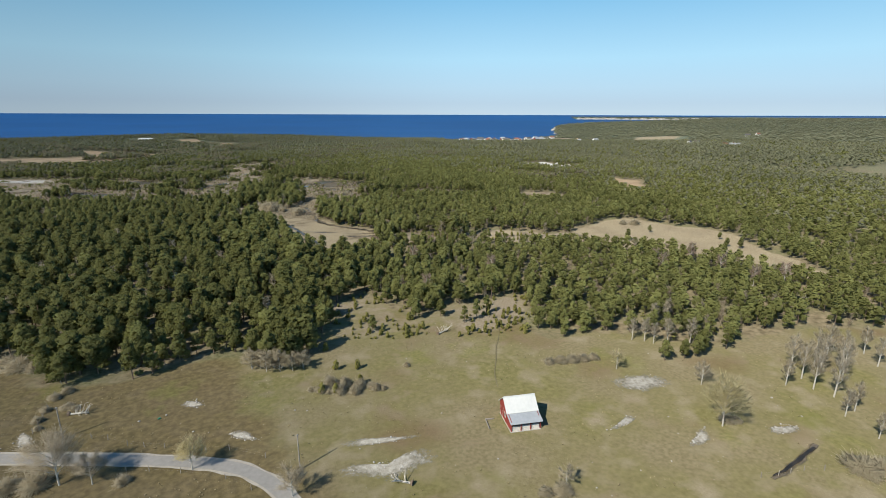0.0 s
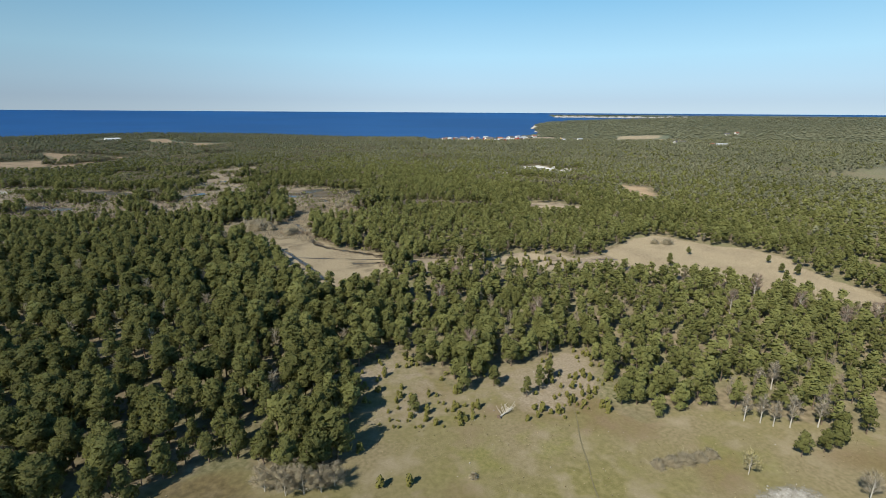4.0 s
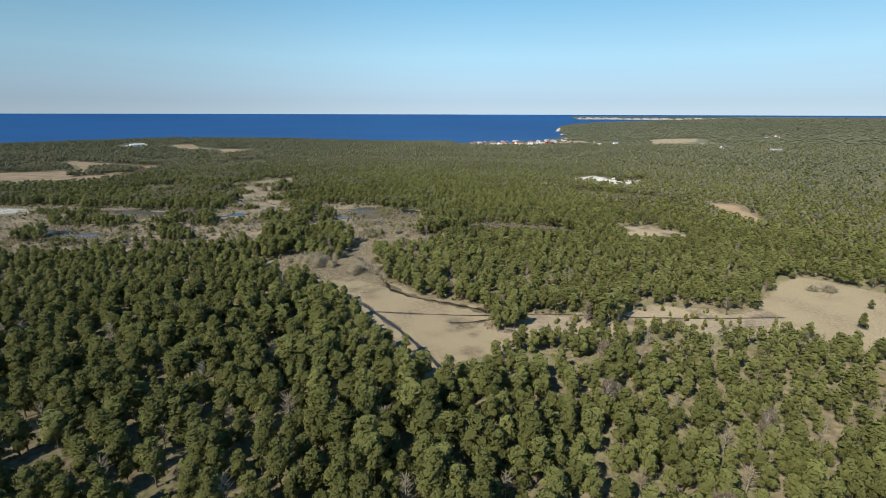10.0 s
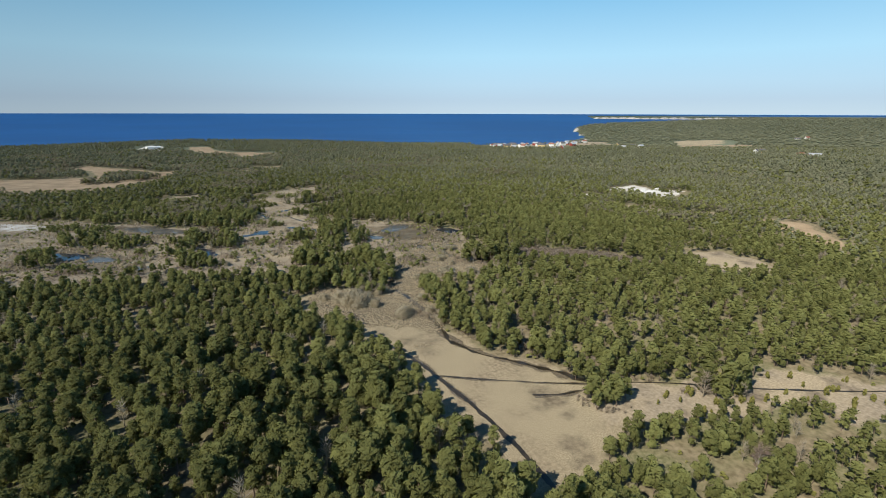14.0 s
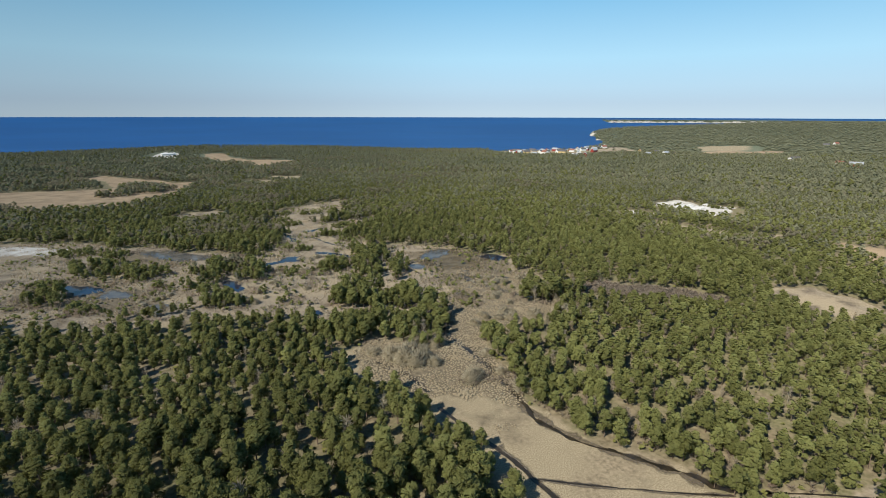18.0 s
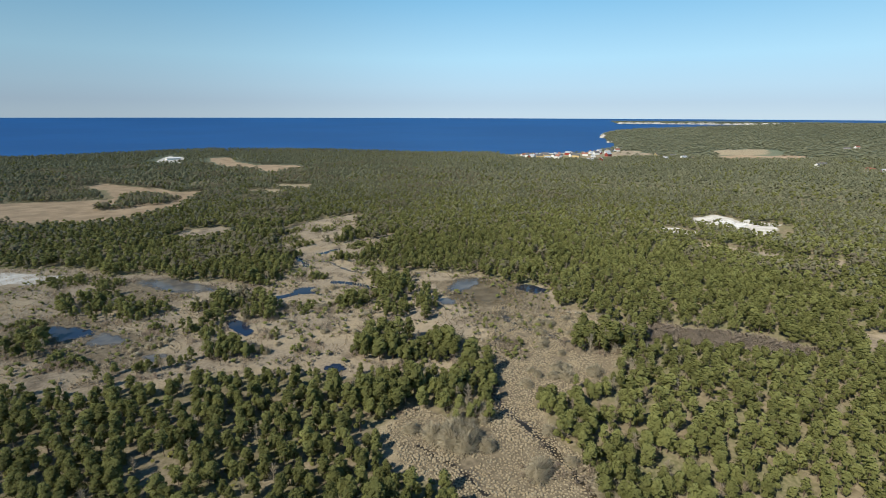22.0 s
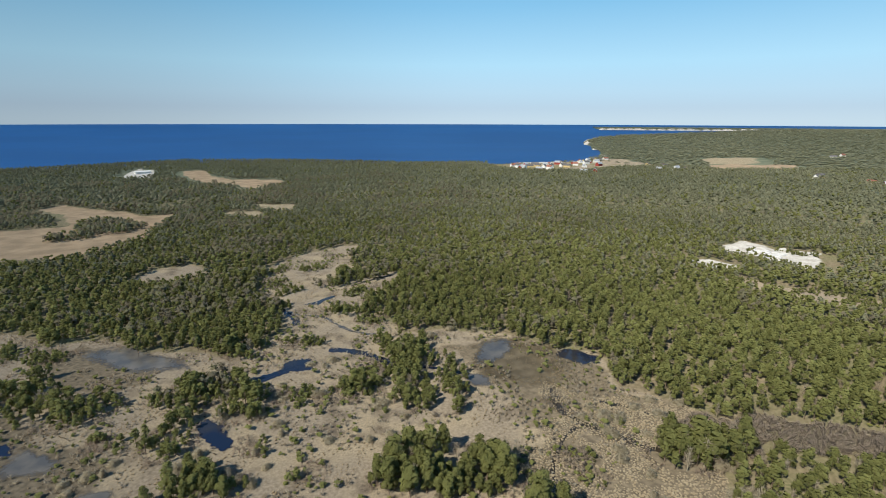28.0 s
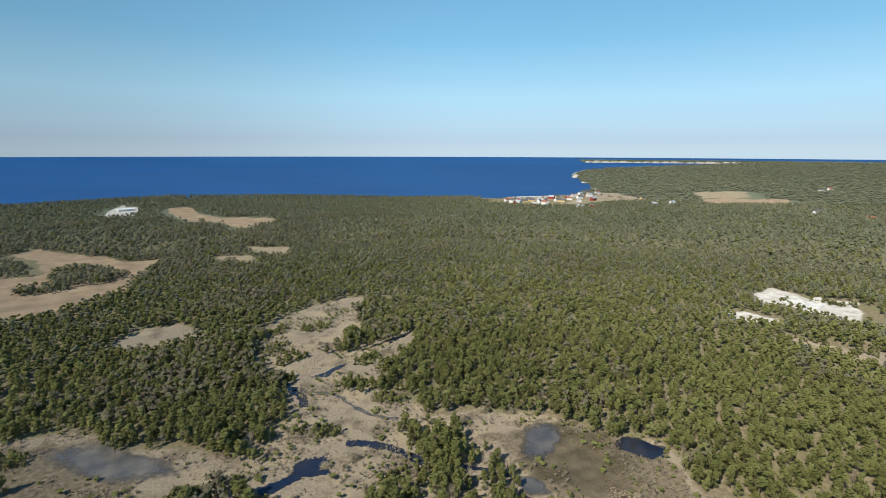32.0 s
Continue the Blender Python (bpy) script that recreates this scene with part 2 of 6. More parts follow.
# others by their outline
ISLAND_SHAPES = [
    [(83, 504), (94, 503), (100, 496), (100, 483), (102, 477), (104, 461), (102, 450), (92, 439), (84, 430), (64, 442), (65, 452), (71, 459), (74, 470), (79, 476), (77, 484), (76, 494)],
    [(-16, 492), (-7, 498), (4, 499), (12, 502), (16, 497), (19, 485), (22, 474), (20, 465), (-17, 487)],
    [(76, 602), (91, 606), (112, 620), (134, 625), (148, 617), (132, 600), (111, 594), (95, 590), (78, 592)],
    [(73, 552), (87, 549), (100, 540), (102, 531), (95, 530), (84, 539), (72, 543)],
    [(15, 526), (23, 527), (32, 527), (36, 523), (32, 517), (28, 511), (21, 512), (15, 517)],
    [(-77, 517), (-72, 535), (-52, 537), (-45, 512), (-28, 502), (-25, 494), (-38, 486), (-56, 494)],
    [(-91, 483), (-85, 488), (-74, 488), (-68, 472), (-72, 461), (-87, 471)],
    [(-55, 438), (-41, 435), (-28, 431), (-14, 435), (-15, 429), (-28, 426), (-42, 429)],
    [(-20, 464), (-13, 468), (-3, 477), (0, 468), (-7, 448), (-13, 451)],
    [(-12, 434), (-4, 440), (9, 431), (8, 425), (-2, 425)],
    [(3, 477), (12, 484), (22, 475), (19, 462), (8, 464)],
    [(-82, 827), (-67, 823), (-65, 842), (-44, 840), (-25, 863), (-37, 887), (-58, 916), (-79, 934), (-86, 886)],
    [(-102, 830), (-90, 824), (-81, 827), (-86, 847), (-103, 854)]]
# low thickets: the same
THICKETS = [(49, 516, 14, 5), (86, 545, 15, 4), (68, 472, 8, 6), (34, 469, 10, 5), (55, 462, 10, 7), (50, 619, 14, 7), (60, 600, 9, 10), (33, 466, 9, 4), (-79.3, 569.8, 15, 10), (-56.7, 557.5, 13, 8),
            (105.7, 389.2, 4.6, 4), (104.3, 378.6, 4.2, 3.2), (14.9, 445.9, 5.1, 5), (27.8, 423, 5.4, 3.6), (14.9, 481.9, 10, 5), (-30, 470, 4, 4), (88, 526, 8, 5), (105, 560, 10, 8), (98, 575, 9, 6),
            (62, 650, 9, 6), (85, 640, 9, 6), (48, 575, 6, 6), (-62, 452, 9, 6), (-84, 505, 10, 6)]


def inside(poly, x, y):
    """Which of the points lie in the polygon."""
    px = np.array(poly, float)
    res = np.zeros(x.shape, bool)
    for (ax, ay), (bx, by) in zip(px, np.roll(px, -1, 0)):
        if ay == by:
            continue
        c = (ay > y) != (by > y)
        res ^= c & (x < (bx - ax) * (y - ay) / (by - ay) + ax)
    return res


def hashed(ix, iy, seed):
    h = (ix.astype(np.int64) * 374761393 + iy.astype(np.int64) * 668265263 + seed * 974711) & 0x7FFFFFFF
    h = ((h ^ (h >> 13)) * 1274126177) & 0x7FFFFFFF
    return ((h ^ (h >> 16)) & 0xFFFF) / 65535.0


def vnoise(x, y, size, seed=0):
    """Smooth value noise, 0 to 1."""
    fx, fy = x / size, y / size
    ix, iy = np.floor(fx), np.floor(fy)
    u, v = fx - ix, fy - iy
    u, v = u * u * (3 - 2 * u), v * v * (3 - 2 * v)
    a, b = hashed(ix, iy, seed), hashed(ix + 1, iy, seed)
    c, d = hashed(ix, iy + 1, seed), hashed(ix + 1, iy + 1, seed)
    return (a * (1 - u) + b * u) * (1 - v) + (c * (1 - u) + d * u) * v


def sstep(a, b, x):
    t = np.clip((x - a) / (b - a), 0, 1)
    return t * t * (3 - 2 * t)


def ragged(x, y):
    """The point moved a little, so that edges are uneven."""
    return (x + 9 * (vnoise(x, y, 13, 1) - 0.5) + 5 * (vnoise(x, y, 6, 2) - 0.5),
            y + 9 * (vnoise(x, y, 13, 3) - 0.5) + 5 * (vnoise(x, y, 6, 4) - 0.5))


OPEN = [MEADOW, MARSH, STRIP, GLADE_EAST, GLADE_MID, GLADE_FAR, QUARRY, QUARRY_SIDE, QUARRY_EDGE, WETLAND, WEST_MEADOW, NORTH_FIELD, PATCH,
        GLADE_NORTH, CHALK_FLAT, WHITE_YARD, SMALL_A, SMALL_B, TAN_FIELD, BROWN_FIELD, BRUSH, MARSH_EAST, VILLAGE_GREEN]


def along(x, y):
    """Distance towards the sea (u) and to its right (r)."""
    return 0.509 * x + 0.861 * y, 0.861 * x - 0.509 * y


def coast(r):
    return np.interp(r, [-2600, -1180, -860, -550, -350, 0, 260, 420, 500, 575, 700, 2500, 4500],
                     [1080, 1300, 1540, 1640, 1710, 1790, 1880, 2200, 2750, 3150, 3350, 3900, 4200])


SEA_LEVEL = -28.0


def bowl(x, y):
    d = np.minimum(np.hypot(x, y - 150), 4900)
    return 93.0 * np.clip((d - 2200) / 2700, 0, None) ** 2


def land(x, y):
    """Height of the ground."""
    u, r = along(x, y)
    uc = coast(r) + 25 * (vnoise(x, y, 130, 9) - 0.5)
    drop = np.interp(r, [-1500, -1180, -860, -550, -350, 0, 350, 520, 800, 1500], [8, 7, 1, 7, 17, 23, 25, 24, 12, 5])
    z = -drop * np.clip((u - 800) / (np.minimum(uc, 1850) - 800), 0, 1) ** 1.4
    z = z + 12 * sstep(480, 640, r) * sstep(2500, 3050, u)
    z = z + bowl(x, y) - 11 * sstep(2900, 4800, np.hypot(x, y))
    low = sstep(-20, 60, r) * (1 - sstep(380, 470, r))
    z = np.where(u > uc, z - (z - SEA_LEVEL + 12 - bowl(x, y)) * sstep(0, 30 + 160 * low, u - uc), z)
    dist = np.hypot(x, y)
    cape = sstep(4420, 4470, dist) * sstep(960, 1010, r) * (1 - sstep(4860, 4880, dist))
    z = np.where((u > uc + 100) & (dist > 4350), (SEA_LEVEL - 12 + bowl(x, y)) + cape * (20 + 8 * vnoise(x, y, 300, 5)), z)
    z = np.where(np.hypot(x, y) > 3000, np.minimum(z, 46), z)
    rough = 1 - sstep(300, 420, y)
    return z + np.where(y < 420, rough * 0.5 * (vnoise(x, y, 40, 7) - 0.5), 0) * (y < 210)


def is_sea(x, y):
    return land(x, y) < SEA_LEVEL + bowl(x, y) + 0.4


def island(x, y, more=0.0):
    """Which points stand on a wooded island, or within some metres of one."""
    f = in_rings(x, y, ISLANDS, more)
    for p in ISLAND_SHAPES:
        for dx, dy in ((0, 0), (1, 0), (-1, 0), (0, 1), (0, -1)) if more else ((0, 0),):
            f |= inside(p, x + dx * more, y + dy * more)
    return f


def in_rings(x, y, rings, more=0.0):
    """Which points lie in one of the ellipses, each widened by some metres."""
    f = np.zeros(x.shape, bool)
    for cx, cy, a, b in rings:
        dx, dy = x - cx, y - cy
        f |= ((0.891 * dx - 0.454 * dy) / (a + more)) ** 2 + ((0.454 * dx + 0.891 * dy) / (b + more)) ** 2 < 1
    return f


def opened(x, y):
    rx, ry = ragged(x, y)
    f = np.zeros(x.shape, bool)
    for p in OPEN:
        f |= inside(p, rx, ry)
    return f & ~island(rx, ry)


# ---------- mesh helpers ----------
def mesh_np(name, v, f, mats, tone=None, smooth=True, face_mat=None, normals=None):
    """A mesh from arrays of vertices and of triangles or quads."""
    me = bpy.data.meshes.new(name)
    n, k = f.shape
    if normals is not None:
        # turn each face to the side that its normals name
        e1, e2 = v[f[:, 1]] - v[f[:, 0]], v[f[:, 2]] - v[f[:, 0]]
        wrong = (np.cross(e1, e2) * normals[f].sum(1)).sum(1) < 0
        f = np.where(wrong[:, None], f[:, ::-1], f)
    me.vertices.add(len(v))
    me.vertices.foreach_set("co", np.ascontiguousarray(v, np.float32).ravel())
    me.loops.add(n * k)
    me.loops.foreach_set("vertex_index", np.ascontiguousarray(f, np.int32).ravel())
    me.polygons.add(n)
    me.polygons.foreach_set("loop_start", np.arange(0, n * k, k, dtype=np.int32))
    me.polygons.foreach_set("loop_total", np.full(n, k, np.int32))
    me.polygons.foreach_set("use_smooth", np.full(n, smooth, bool))
    for m in mats:
        me.materials.append(m)
    if face_mat is not None:
        me.polygons.foreach_set("material_index", np.ascontiguousarray(face_mat, np.int32))
    if tone is not None:
        a = me.attributes.new("tone", "FLOAT", "POINT")
        a.data.foreach_set("value", np.ascontiguousarray(tone, np.float32))
    me.update()
    me.validate()
    if normals is not None:
        me.normals_split_custom_set_from_vertices(normals)
    return me


def part(name, bm, material, parent=None, label="", smooth=False):
    me = bpy.data.meshes.new(name)
    for f in bm.faces:
        f.smooth = smooth
    bm.to_mesh(me)
    bm.free()
    me.materials.append(material)
    ob = new(name, me)
    if parent is not None:
        ob.parent = parent
    if label:
        ob["label"] = label
    return ob


def box_bm(x0, y0, z0, x1, y1, z1, bevel=0.0):
    bm = bmesh.new()
    bmesh.ops.create_cube(bm, size=1, matrix=Matrix.Translation(((x0 + x1) / 2, (y0 + y1) / 2, (z0 + z1) / 2))
                          @ Matrix.Diagonal((x1 - x0, y1 - y0, z1 - z0, 1)))
    if bevel:
        bmesh.ops.bevel(bm, geom=list(bm.edges), offset=bevel, segments=1, affect="EDGES")
    return bm


def pole_bm(a, b, r0, r1, sides=7):
    """A tapered round bar from a to b."""
    bm = bmesh.new()
    a, b = Vector(a), Vector(b)
    m = Matrix.Translation((a + b) / 2) @ (b - a).to_track_quat("Z", "Y").to_matrix().to_4x4()
    bmesh.ops.create_cone(bm, cap_ends=True, segments=sides, radius1=r0, radius2=r1, depth=(b - a).length, matrix=m)
    return bm


def prism_bm(section, x0, x1):
    """A section of (y, z) points drawn out along x."""
    bm = bmesh.new()
    a = [bm.verts.new((x0, y, z)) for y, z in section]
    b = [bm.verts.new((x1, y, z)) for y, z in section]
    bm.faces.new(a[::-1])
    bm.faces.new(b)
    for i in range(len(a)):
        j = (i + 1) % len(a)
        bm.faces.new((a[i], a[j], b[j], b[i]))
    bmesh.ops.recalc_face_normals(bm, faces=list(bm.faces))
    return bm


# ---------- the ground ----------
def growing(lo, mid_lo, fine_lo, fine_hi, mid_hi, hi, step):
    """Grid lines: fine in the middle, 7 m apart round it, then wider and wider."""
    g = list(np.arange(fine_lo, fine_hi + 0.01, step))
    d, x = step, g[-1]
    while x < hi:
        d = min(d * 1.1, 7.0 if x < mid_hi else 48.0)
        x += d
        g.append(x)
    d, x = step, fine_lo
    while x > lo:
        d = min(d * 1.1, 7.0 if x > mid_lo else 48.0)
        x -= d
        g.insert(0, x)
    return np.array(g)


XS, YS = growing(-2600, -250, -110, 290, 480, 4700, 3.2), growing(-600, 0, 10, 640, 1120, 4950, 3.2)
GX, GY = np.meshgrid(XS, YS)
gx, gy = GX.ravel(), GY.ravel()
gz = land(gx, gy)


def sheet_faces(nx, ny):
    i = np.arange(nx * ny).reshape(ny, nx)
    return np.stack([i[:-1, :-1], i[:-1, 1:], i[1:, 1:], i[1:, :-1]], -1).reshape(-1, 4)


def soft_in(polys, x, y):
    """How much of the neighbourhood of each point lies in one of the outlines."""
    f = np.zeros(x.shape)
    for dx in (-2.2, 0, 2.2):
        for dy in (-2.2, 0, 2.2):
            rx, ry = ragged(x + dx, y + dy)
            g = np.zeros(x.shape, bool)
            for p in polys:
                g |= inside(p, rx, ry)
            f += g / 9.0
    return f


W_GRASS = soft_in([MEADOW], gx, gy)
W_REED = soft_in([MARSH, GLADE_EAST, WEST_MEADOW, NORTH_FIELD, SMALL_A, SMALL_B, TAN_FIELD, GLADE_FAR], gx, gy)
W_MUD = soft_in([WETLAND, MARSH_EAST, GLADE_MID, PATCH, GLADE_NORTH, STRIP, QUARRY_EDGE, BROWN_FIELD], gx, gy)
W_MUD = np.maximum(W_MUD, soft_in([SPARSE_SOUTH], gx, gy) * (0.08 + 0.5 * vnoise(gx, gy, 12, 18)))
W_PALE = soft_in([QUARRY, QUARRY_SIDE, CHALK_FLAT, WHITE_YARD], gx, gy)
W_RUST = soft_in([WEST_MEADOW, NORTH_FIELD, GLADE_FAR, BROWN_FIELD], gx, gy)
gu, gr = along(gx, gy)
W_PALE = np.maximum(W_PALE, (gu > coast(gr) - 25) & (gr > 440) & (gu < 4300) & (gr < 800) & (gz > SEA_LEVEL + bowl(gx, gy)))
W_PALE = np.maximum(W_PALE, (np.hypot(gx, gy) > 4395) & (np.hypot(gx, gy) < 4480) & (vnoise(gx, gy, 160, 12) > 0.15))
W_DUNE = soft_in([[(32, 128), (40, 139), (46, 160), (60, 160), (62, 128), (80, 133), (106, 136), (96, 114), (76, 116), (50, 122)]], gx, gy) * (0.35 + 0.6 * vnoise(gx, gy, 14, 19))
W_HEATH = np.clip(soft_in([MEADOW], gx, gy) * (1 - sstep(-5, 35, gx)) * (0.5 + 0.6 * vnoise(gx, gy, 16, 29)), 0, 1)
BASIN = [(108, 484), (129, 479), (150, 446), (158, 430), (152, 410), (149, 394), (131, 389), (123, 409), (113, 409), (110, 430), (107, 457)]
FLAT_WEST = [(-60, 548), (-46, 570), (-22, 547), (-8, 524), (-15, 507), (-38, 508)]
FLAT_SOUTH = [(-95, 520), (-62, 508), (-44, 478), (-25, 456), (-37, 436), (-68, 448), (-95, 470)]
TUSSOCKY = [(41, 322), (36, 356), (51, 363), (67, 346), (81, 362), (88, 403), (100, 400), (128, 430), (150, 410), (165, 394), (172, 379), (152, 384), (140, 358), (125, 347), (112, 347), (97, 354), (86, 340), (84, 330), (78, 300), (66, 306)]
W_WET = soft_in([BASIN, FLAT_WEST, FLAT_SOUTH], gx, gy) * (0.56 + 0.45 * vnoise(gx, gy, 9, 23))
W_WET = np.maximum(W_WET, soft_in([MARSH], gx, gy) * 0.62 * vnoise(gx, gy, 9, 26))
W_WET = np.maximum(W_WET, soft_in([TUSSOCKY], gx, gy) * (0.62 + 0.6 * vnoise(gx, gy, 11, 24)))
W_GREEN = np.zeros(gx.shape)
for cx, cy, r in ((56, 71, 6.5), (92, 82, 8), (99, 79, 6), (91, 46, 5), (110, 35, 7), (66, 106, 9), (52, 108, 10), (-30, 132, 8), (-6, 118, 9), (12, 104, 9), (105, 27, 8)):
    W_GREEN = np.maximum(W_GREEN, 0.58 * np.exp(-((gx - cx) ** 2 + (gy - cy) ** 2) / r ** 2))
W_PALE = np.maximum(W_PALE, 0.8 * ((gu > coast(gr) - 22) & (gr > -330) & (gr < 445) & (gu < 2800) & (gz > SEA_LEVEL)))
VILLAGE = (gu > 1640) & (gu < 2000) & (gr > -60) & (gr < 430)
GREEN = soft_in([VILLAGE_GREEN], gx, gy)
W_GRASS = np.maximum(np.maximum(W_GRASS, VILLAGE * 0.8), GREEN)
W_MUD = np.maximum(W_MUD, GREEN * (vnoise(gx, gy, 70, 14) > 0.5))
W_MUD = np.maximum(W_MUD, VILLAGE * (vnoise(gx, gy, 90, 4) > 0.40))

GROUND, n, l, b = nodes_of("earth_and_grass")


def cover(name, spread=0.7, scale=0.35):
    """Where one cover lies, with an uneven edge."""
    a = n.new("ShaderNodeAttribute")
    a.attribute_name = name
    t = noise_node(n, l, scale, 5)
    s = math_node(n, l, "MULTIPLY_ADD", t.outputs["Fac"], spread)
    s.node.inputs[2].default_value = -spread / 2
    return ramp(n, l, math_node(n, l, "ADD", a.outputs["Fac"], s), 0.35, 0.65)


def two_tone(dark, light, scale, lo=0.35, hi=0.65):
    t = noise_node(n, l, scale, 6)
    return mix(n, l, dark, light, ramp(n, l, t.outputs["Fac"], lo, hi))


floor_c = mix(n, l, two_tone((0.105, 0.086, 0.052), (0.21, 0.175, 0.115), 0.5), two_tone((0.095, 0.094, 0.045), (0.18, 0.165, 0.095), 0.9),
              ramp(n, l, noise_node(n, l, 0.06, 4).outputs["Fac"], 0.42, 0.62))
grass_c = mix(n, l, two_tone((0.138, 0.118, 0.066), (0.192, 0.164, 0.098), 1.3, 0.34, 0.66), two_tone((0.116, 0.108, 0.042), (0.170, 0.154, 0.070), 0.8, 0.34, 0.66),
              ramp(n, l, noise_node(n, l, 0.05, 6).outputs["Fac"], 0.38, 0.64))
grass_c = mix(n, l, grass_c, two_tone((0.185, 0.158, 0.104), (0.245, 0.212, 0.145), 3.0, 0.25, 0.75), ramp(n, l, noise_node(n, l, 0.16, 8).outputs["Fac"], 0.51, 0.72))
grass_c = mix(n, l, grass_c, two_tone((0.105, 0.074, 0.040), (0.150, 0.108, 0.060), 2.0, 0.25, 0.75), ramp(n, l, noise_node(n, l, 0.04, 7).outputs["Fac"], 0.55, 0.72))
grass_c = mix(n, l, grass_c, (0.128, 0.128, 0.040), ramp(n, l, noise_node(n, l, 0.075, 6).outputs["Fac"], 0.62, 0.80))
reed_c = mix(n, l, two_tone((0.178, 0.146, 0.094), (0.305, 0.260, 0.178), 2.6, 0.38, 0.62), two_tone((0.150, 0.122, 0.082), (0.262, 0.217, 0.148), 0.9),
             ramp(n, l, noise_node(n, l, 0.07, 4).outputs["Fac"], 0.45, 0.65))
mud_c = mix(n, l, two_tone((0.168, 0.140, 0.103), (0.266, 0.225, 0.168), 0.9), two_tone((0.208, 0.172, 0.118), (0.322, 0.269, 0.186), 1.4),
            ramp(n, l, noise_node(n, l, 0.045, 5).outputs["Fac"], 0.45, 0.60))
mud_c = mix(n, l, mud_c, two_tone((0.088, 0.072, 0.053), (0.168, 0.138, 0.102), 0.9), ramp(n, l, noise_node(n, l, 0.08, 8).outputs["Fac"], 0.52, 0.66))
pale_c = mix(n, l, two_tone((0.24, 0.22, 0.19), (0.47, 0.46, 0.43), 0.11, 0.32, 0.6), two_tone((0.30, 0.285, 0.255), (0.44, 0.43, 0.40), 0.9), ramp(n, l, noise_node(n, l, 0.25, 5).outputs["Fac"], 0.45, 0.62))
# green undergrowth of the far woods, its colour made bluer to carry haze
under = n.new("ShaderNodeAttribute")
under.attribute_name = "undergrowth"
floor_c = mix(n, l, floor_c, two_tone((0.078, 0.090, 0.060), (0.118, 0.132, 0.088), 0.03), under.outputs["Fac"])
c = mix(n, l, floor_c, grass_c, cover("grass"))
c = mix(n, l, c, two_tone((0.080, 0.060, 0.030), (0.155, 0.118, 0.058), 0.8), math_node(n, l, "MULTIPLY", cover("heath", 0.9, 0.12), 0.75))
c = mix(n, l, c, two_tone((0.100, 0.108, 0.026), (0.165, 0.165, 0.048), 1.3), math_node(n, l, "MULTIPLY", cover("green", 1.0, 0.22), 0.5))
c = mix(n, l, c, reed_c, cover("reed"))
c = mix(n, l, c, mud_c, cover("mud"))
c = mix(n, l, c, two_tone((0.165, 0.138, 0.098), (0.245, 0.208, 0.152), 1.8), cover("dune"))
c = mix(n, l, c, two_tone((0.19, 0.138, 0.090), (0.31, 0.228, 0.148), 0.06), math_node(n, l, "MULTIPLY", cover("rust"), 0.75))
c = mix(n, l, c, two_tone((0.080, 0.066, 0.046), (0.175, 0.145, 0.100), 0.5), math_node(n, l, "MULTIPLY", cover("wet", 0.9, 0.18), 0.9))
c = mix(n, l, c, pale_c, cover("pale"))
l.new(c, b.inputs["Base Color"])
b.inputs["Roughness"].default_value = 0.95
b.inputs["Specular IOR Level"].default_value = 0.15
b.inputs["Diffuse Roughness"].default_value = 1.0
bump(n, l, b, noise_node(n, l, 3.2, 6).outputs["Fac"], 0.35, 0.2)

me = mesh_np("ground", np.stack([gx, gy, gz], -1), sheet_faces(len(XS), len(YS)), [GROUND])
for key, w in (("grass", W_GRASS), ("reed", W_REED), ("mud", W_MUD), ("pale", W_PALE), ("rust", W_RUST), ("dune", W_DUNE), ("wet", W_WET), ("heath", W_HEATH), ("green", W_GREEN), ("undergrowth", sstep(500, 1100, np.hypot(gx, gy - np.clip(gy, 0, 330))))):
    a = me.attributes.new(key, "FLOAT", "POINT")
    a.data.foreach_set("value", np.ascontiguousarray(w, np.float32))
ground = tagged(new("ground", me), "heath, dry grass, marsh and forest floor of a coastal plain", "ground", kind="structure")

# the sea, which rises slightly with distance up to the horizon
SX, SY = np.meshgrid(np.radians(np.arange(-75, 100.1, 1.25)), np.arange(900, 4901, 50.0))
sx, sy = (np.sin(SX) * SY).ravel(), (150 + np.cos(SX) * SY).ravel()
me = mesh_np("sea", np.stack([sx, sy, SEA_LEVEL + bowl(sx, sy)], -1), sheet_faces(SX.shape[1], SX.shape[0]), [SEA])
tagged(new("sea", me), "deep blue open sea reaching to the horizon", "sea", kind="structure")


# ---------- water on the ground ----------
def smooth_ring(poly, rounds=3):
    p = np.array(poly, float)
    for _ in range(rounds):
        q = np.roll(p, -1, 0)
        p = np.stack([0.75 * p + 0.25 * q, 0.25 * p + 0.75 * q], 1).reshape(-1, 2)
    return p


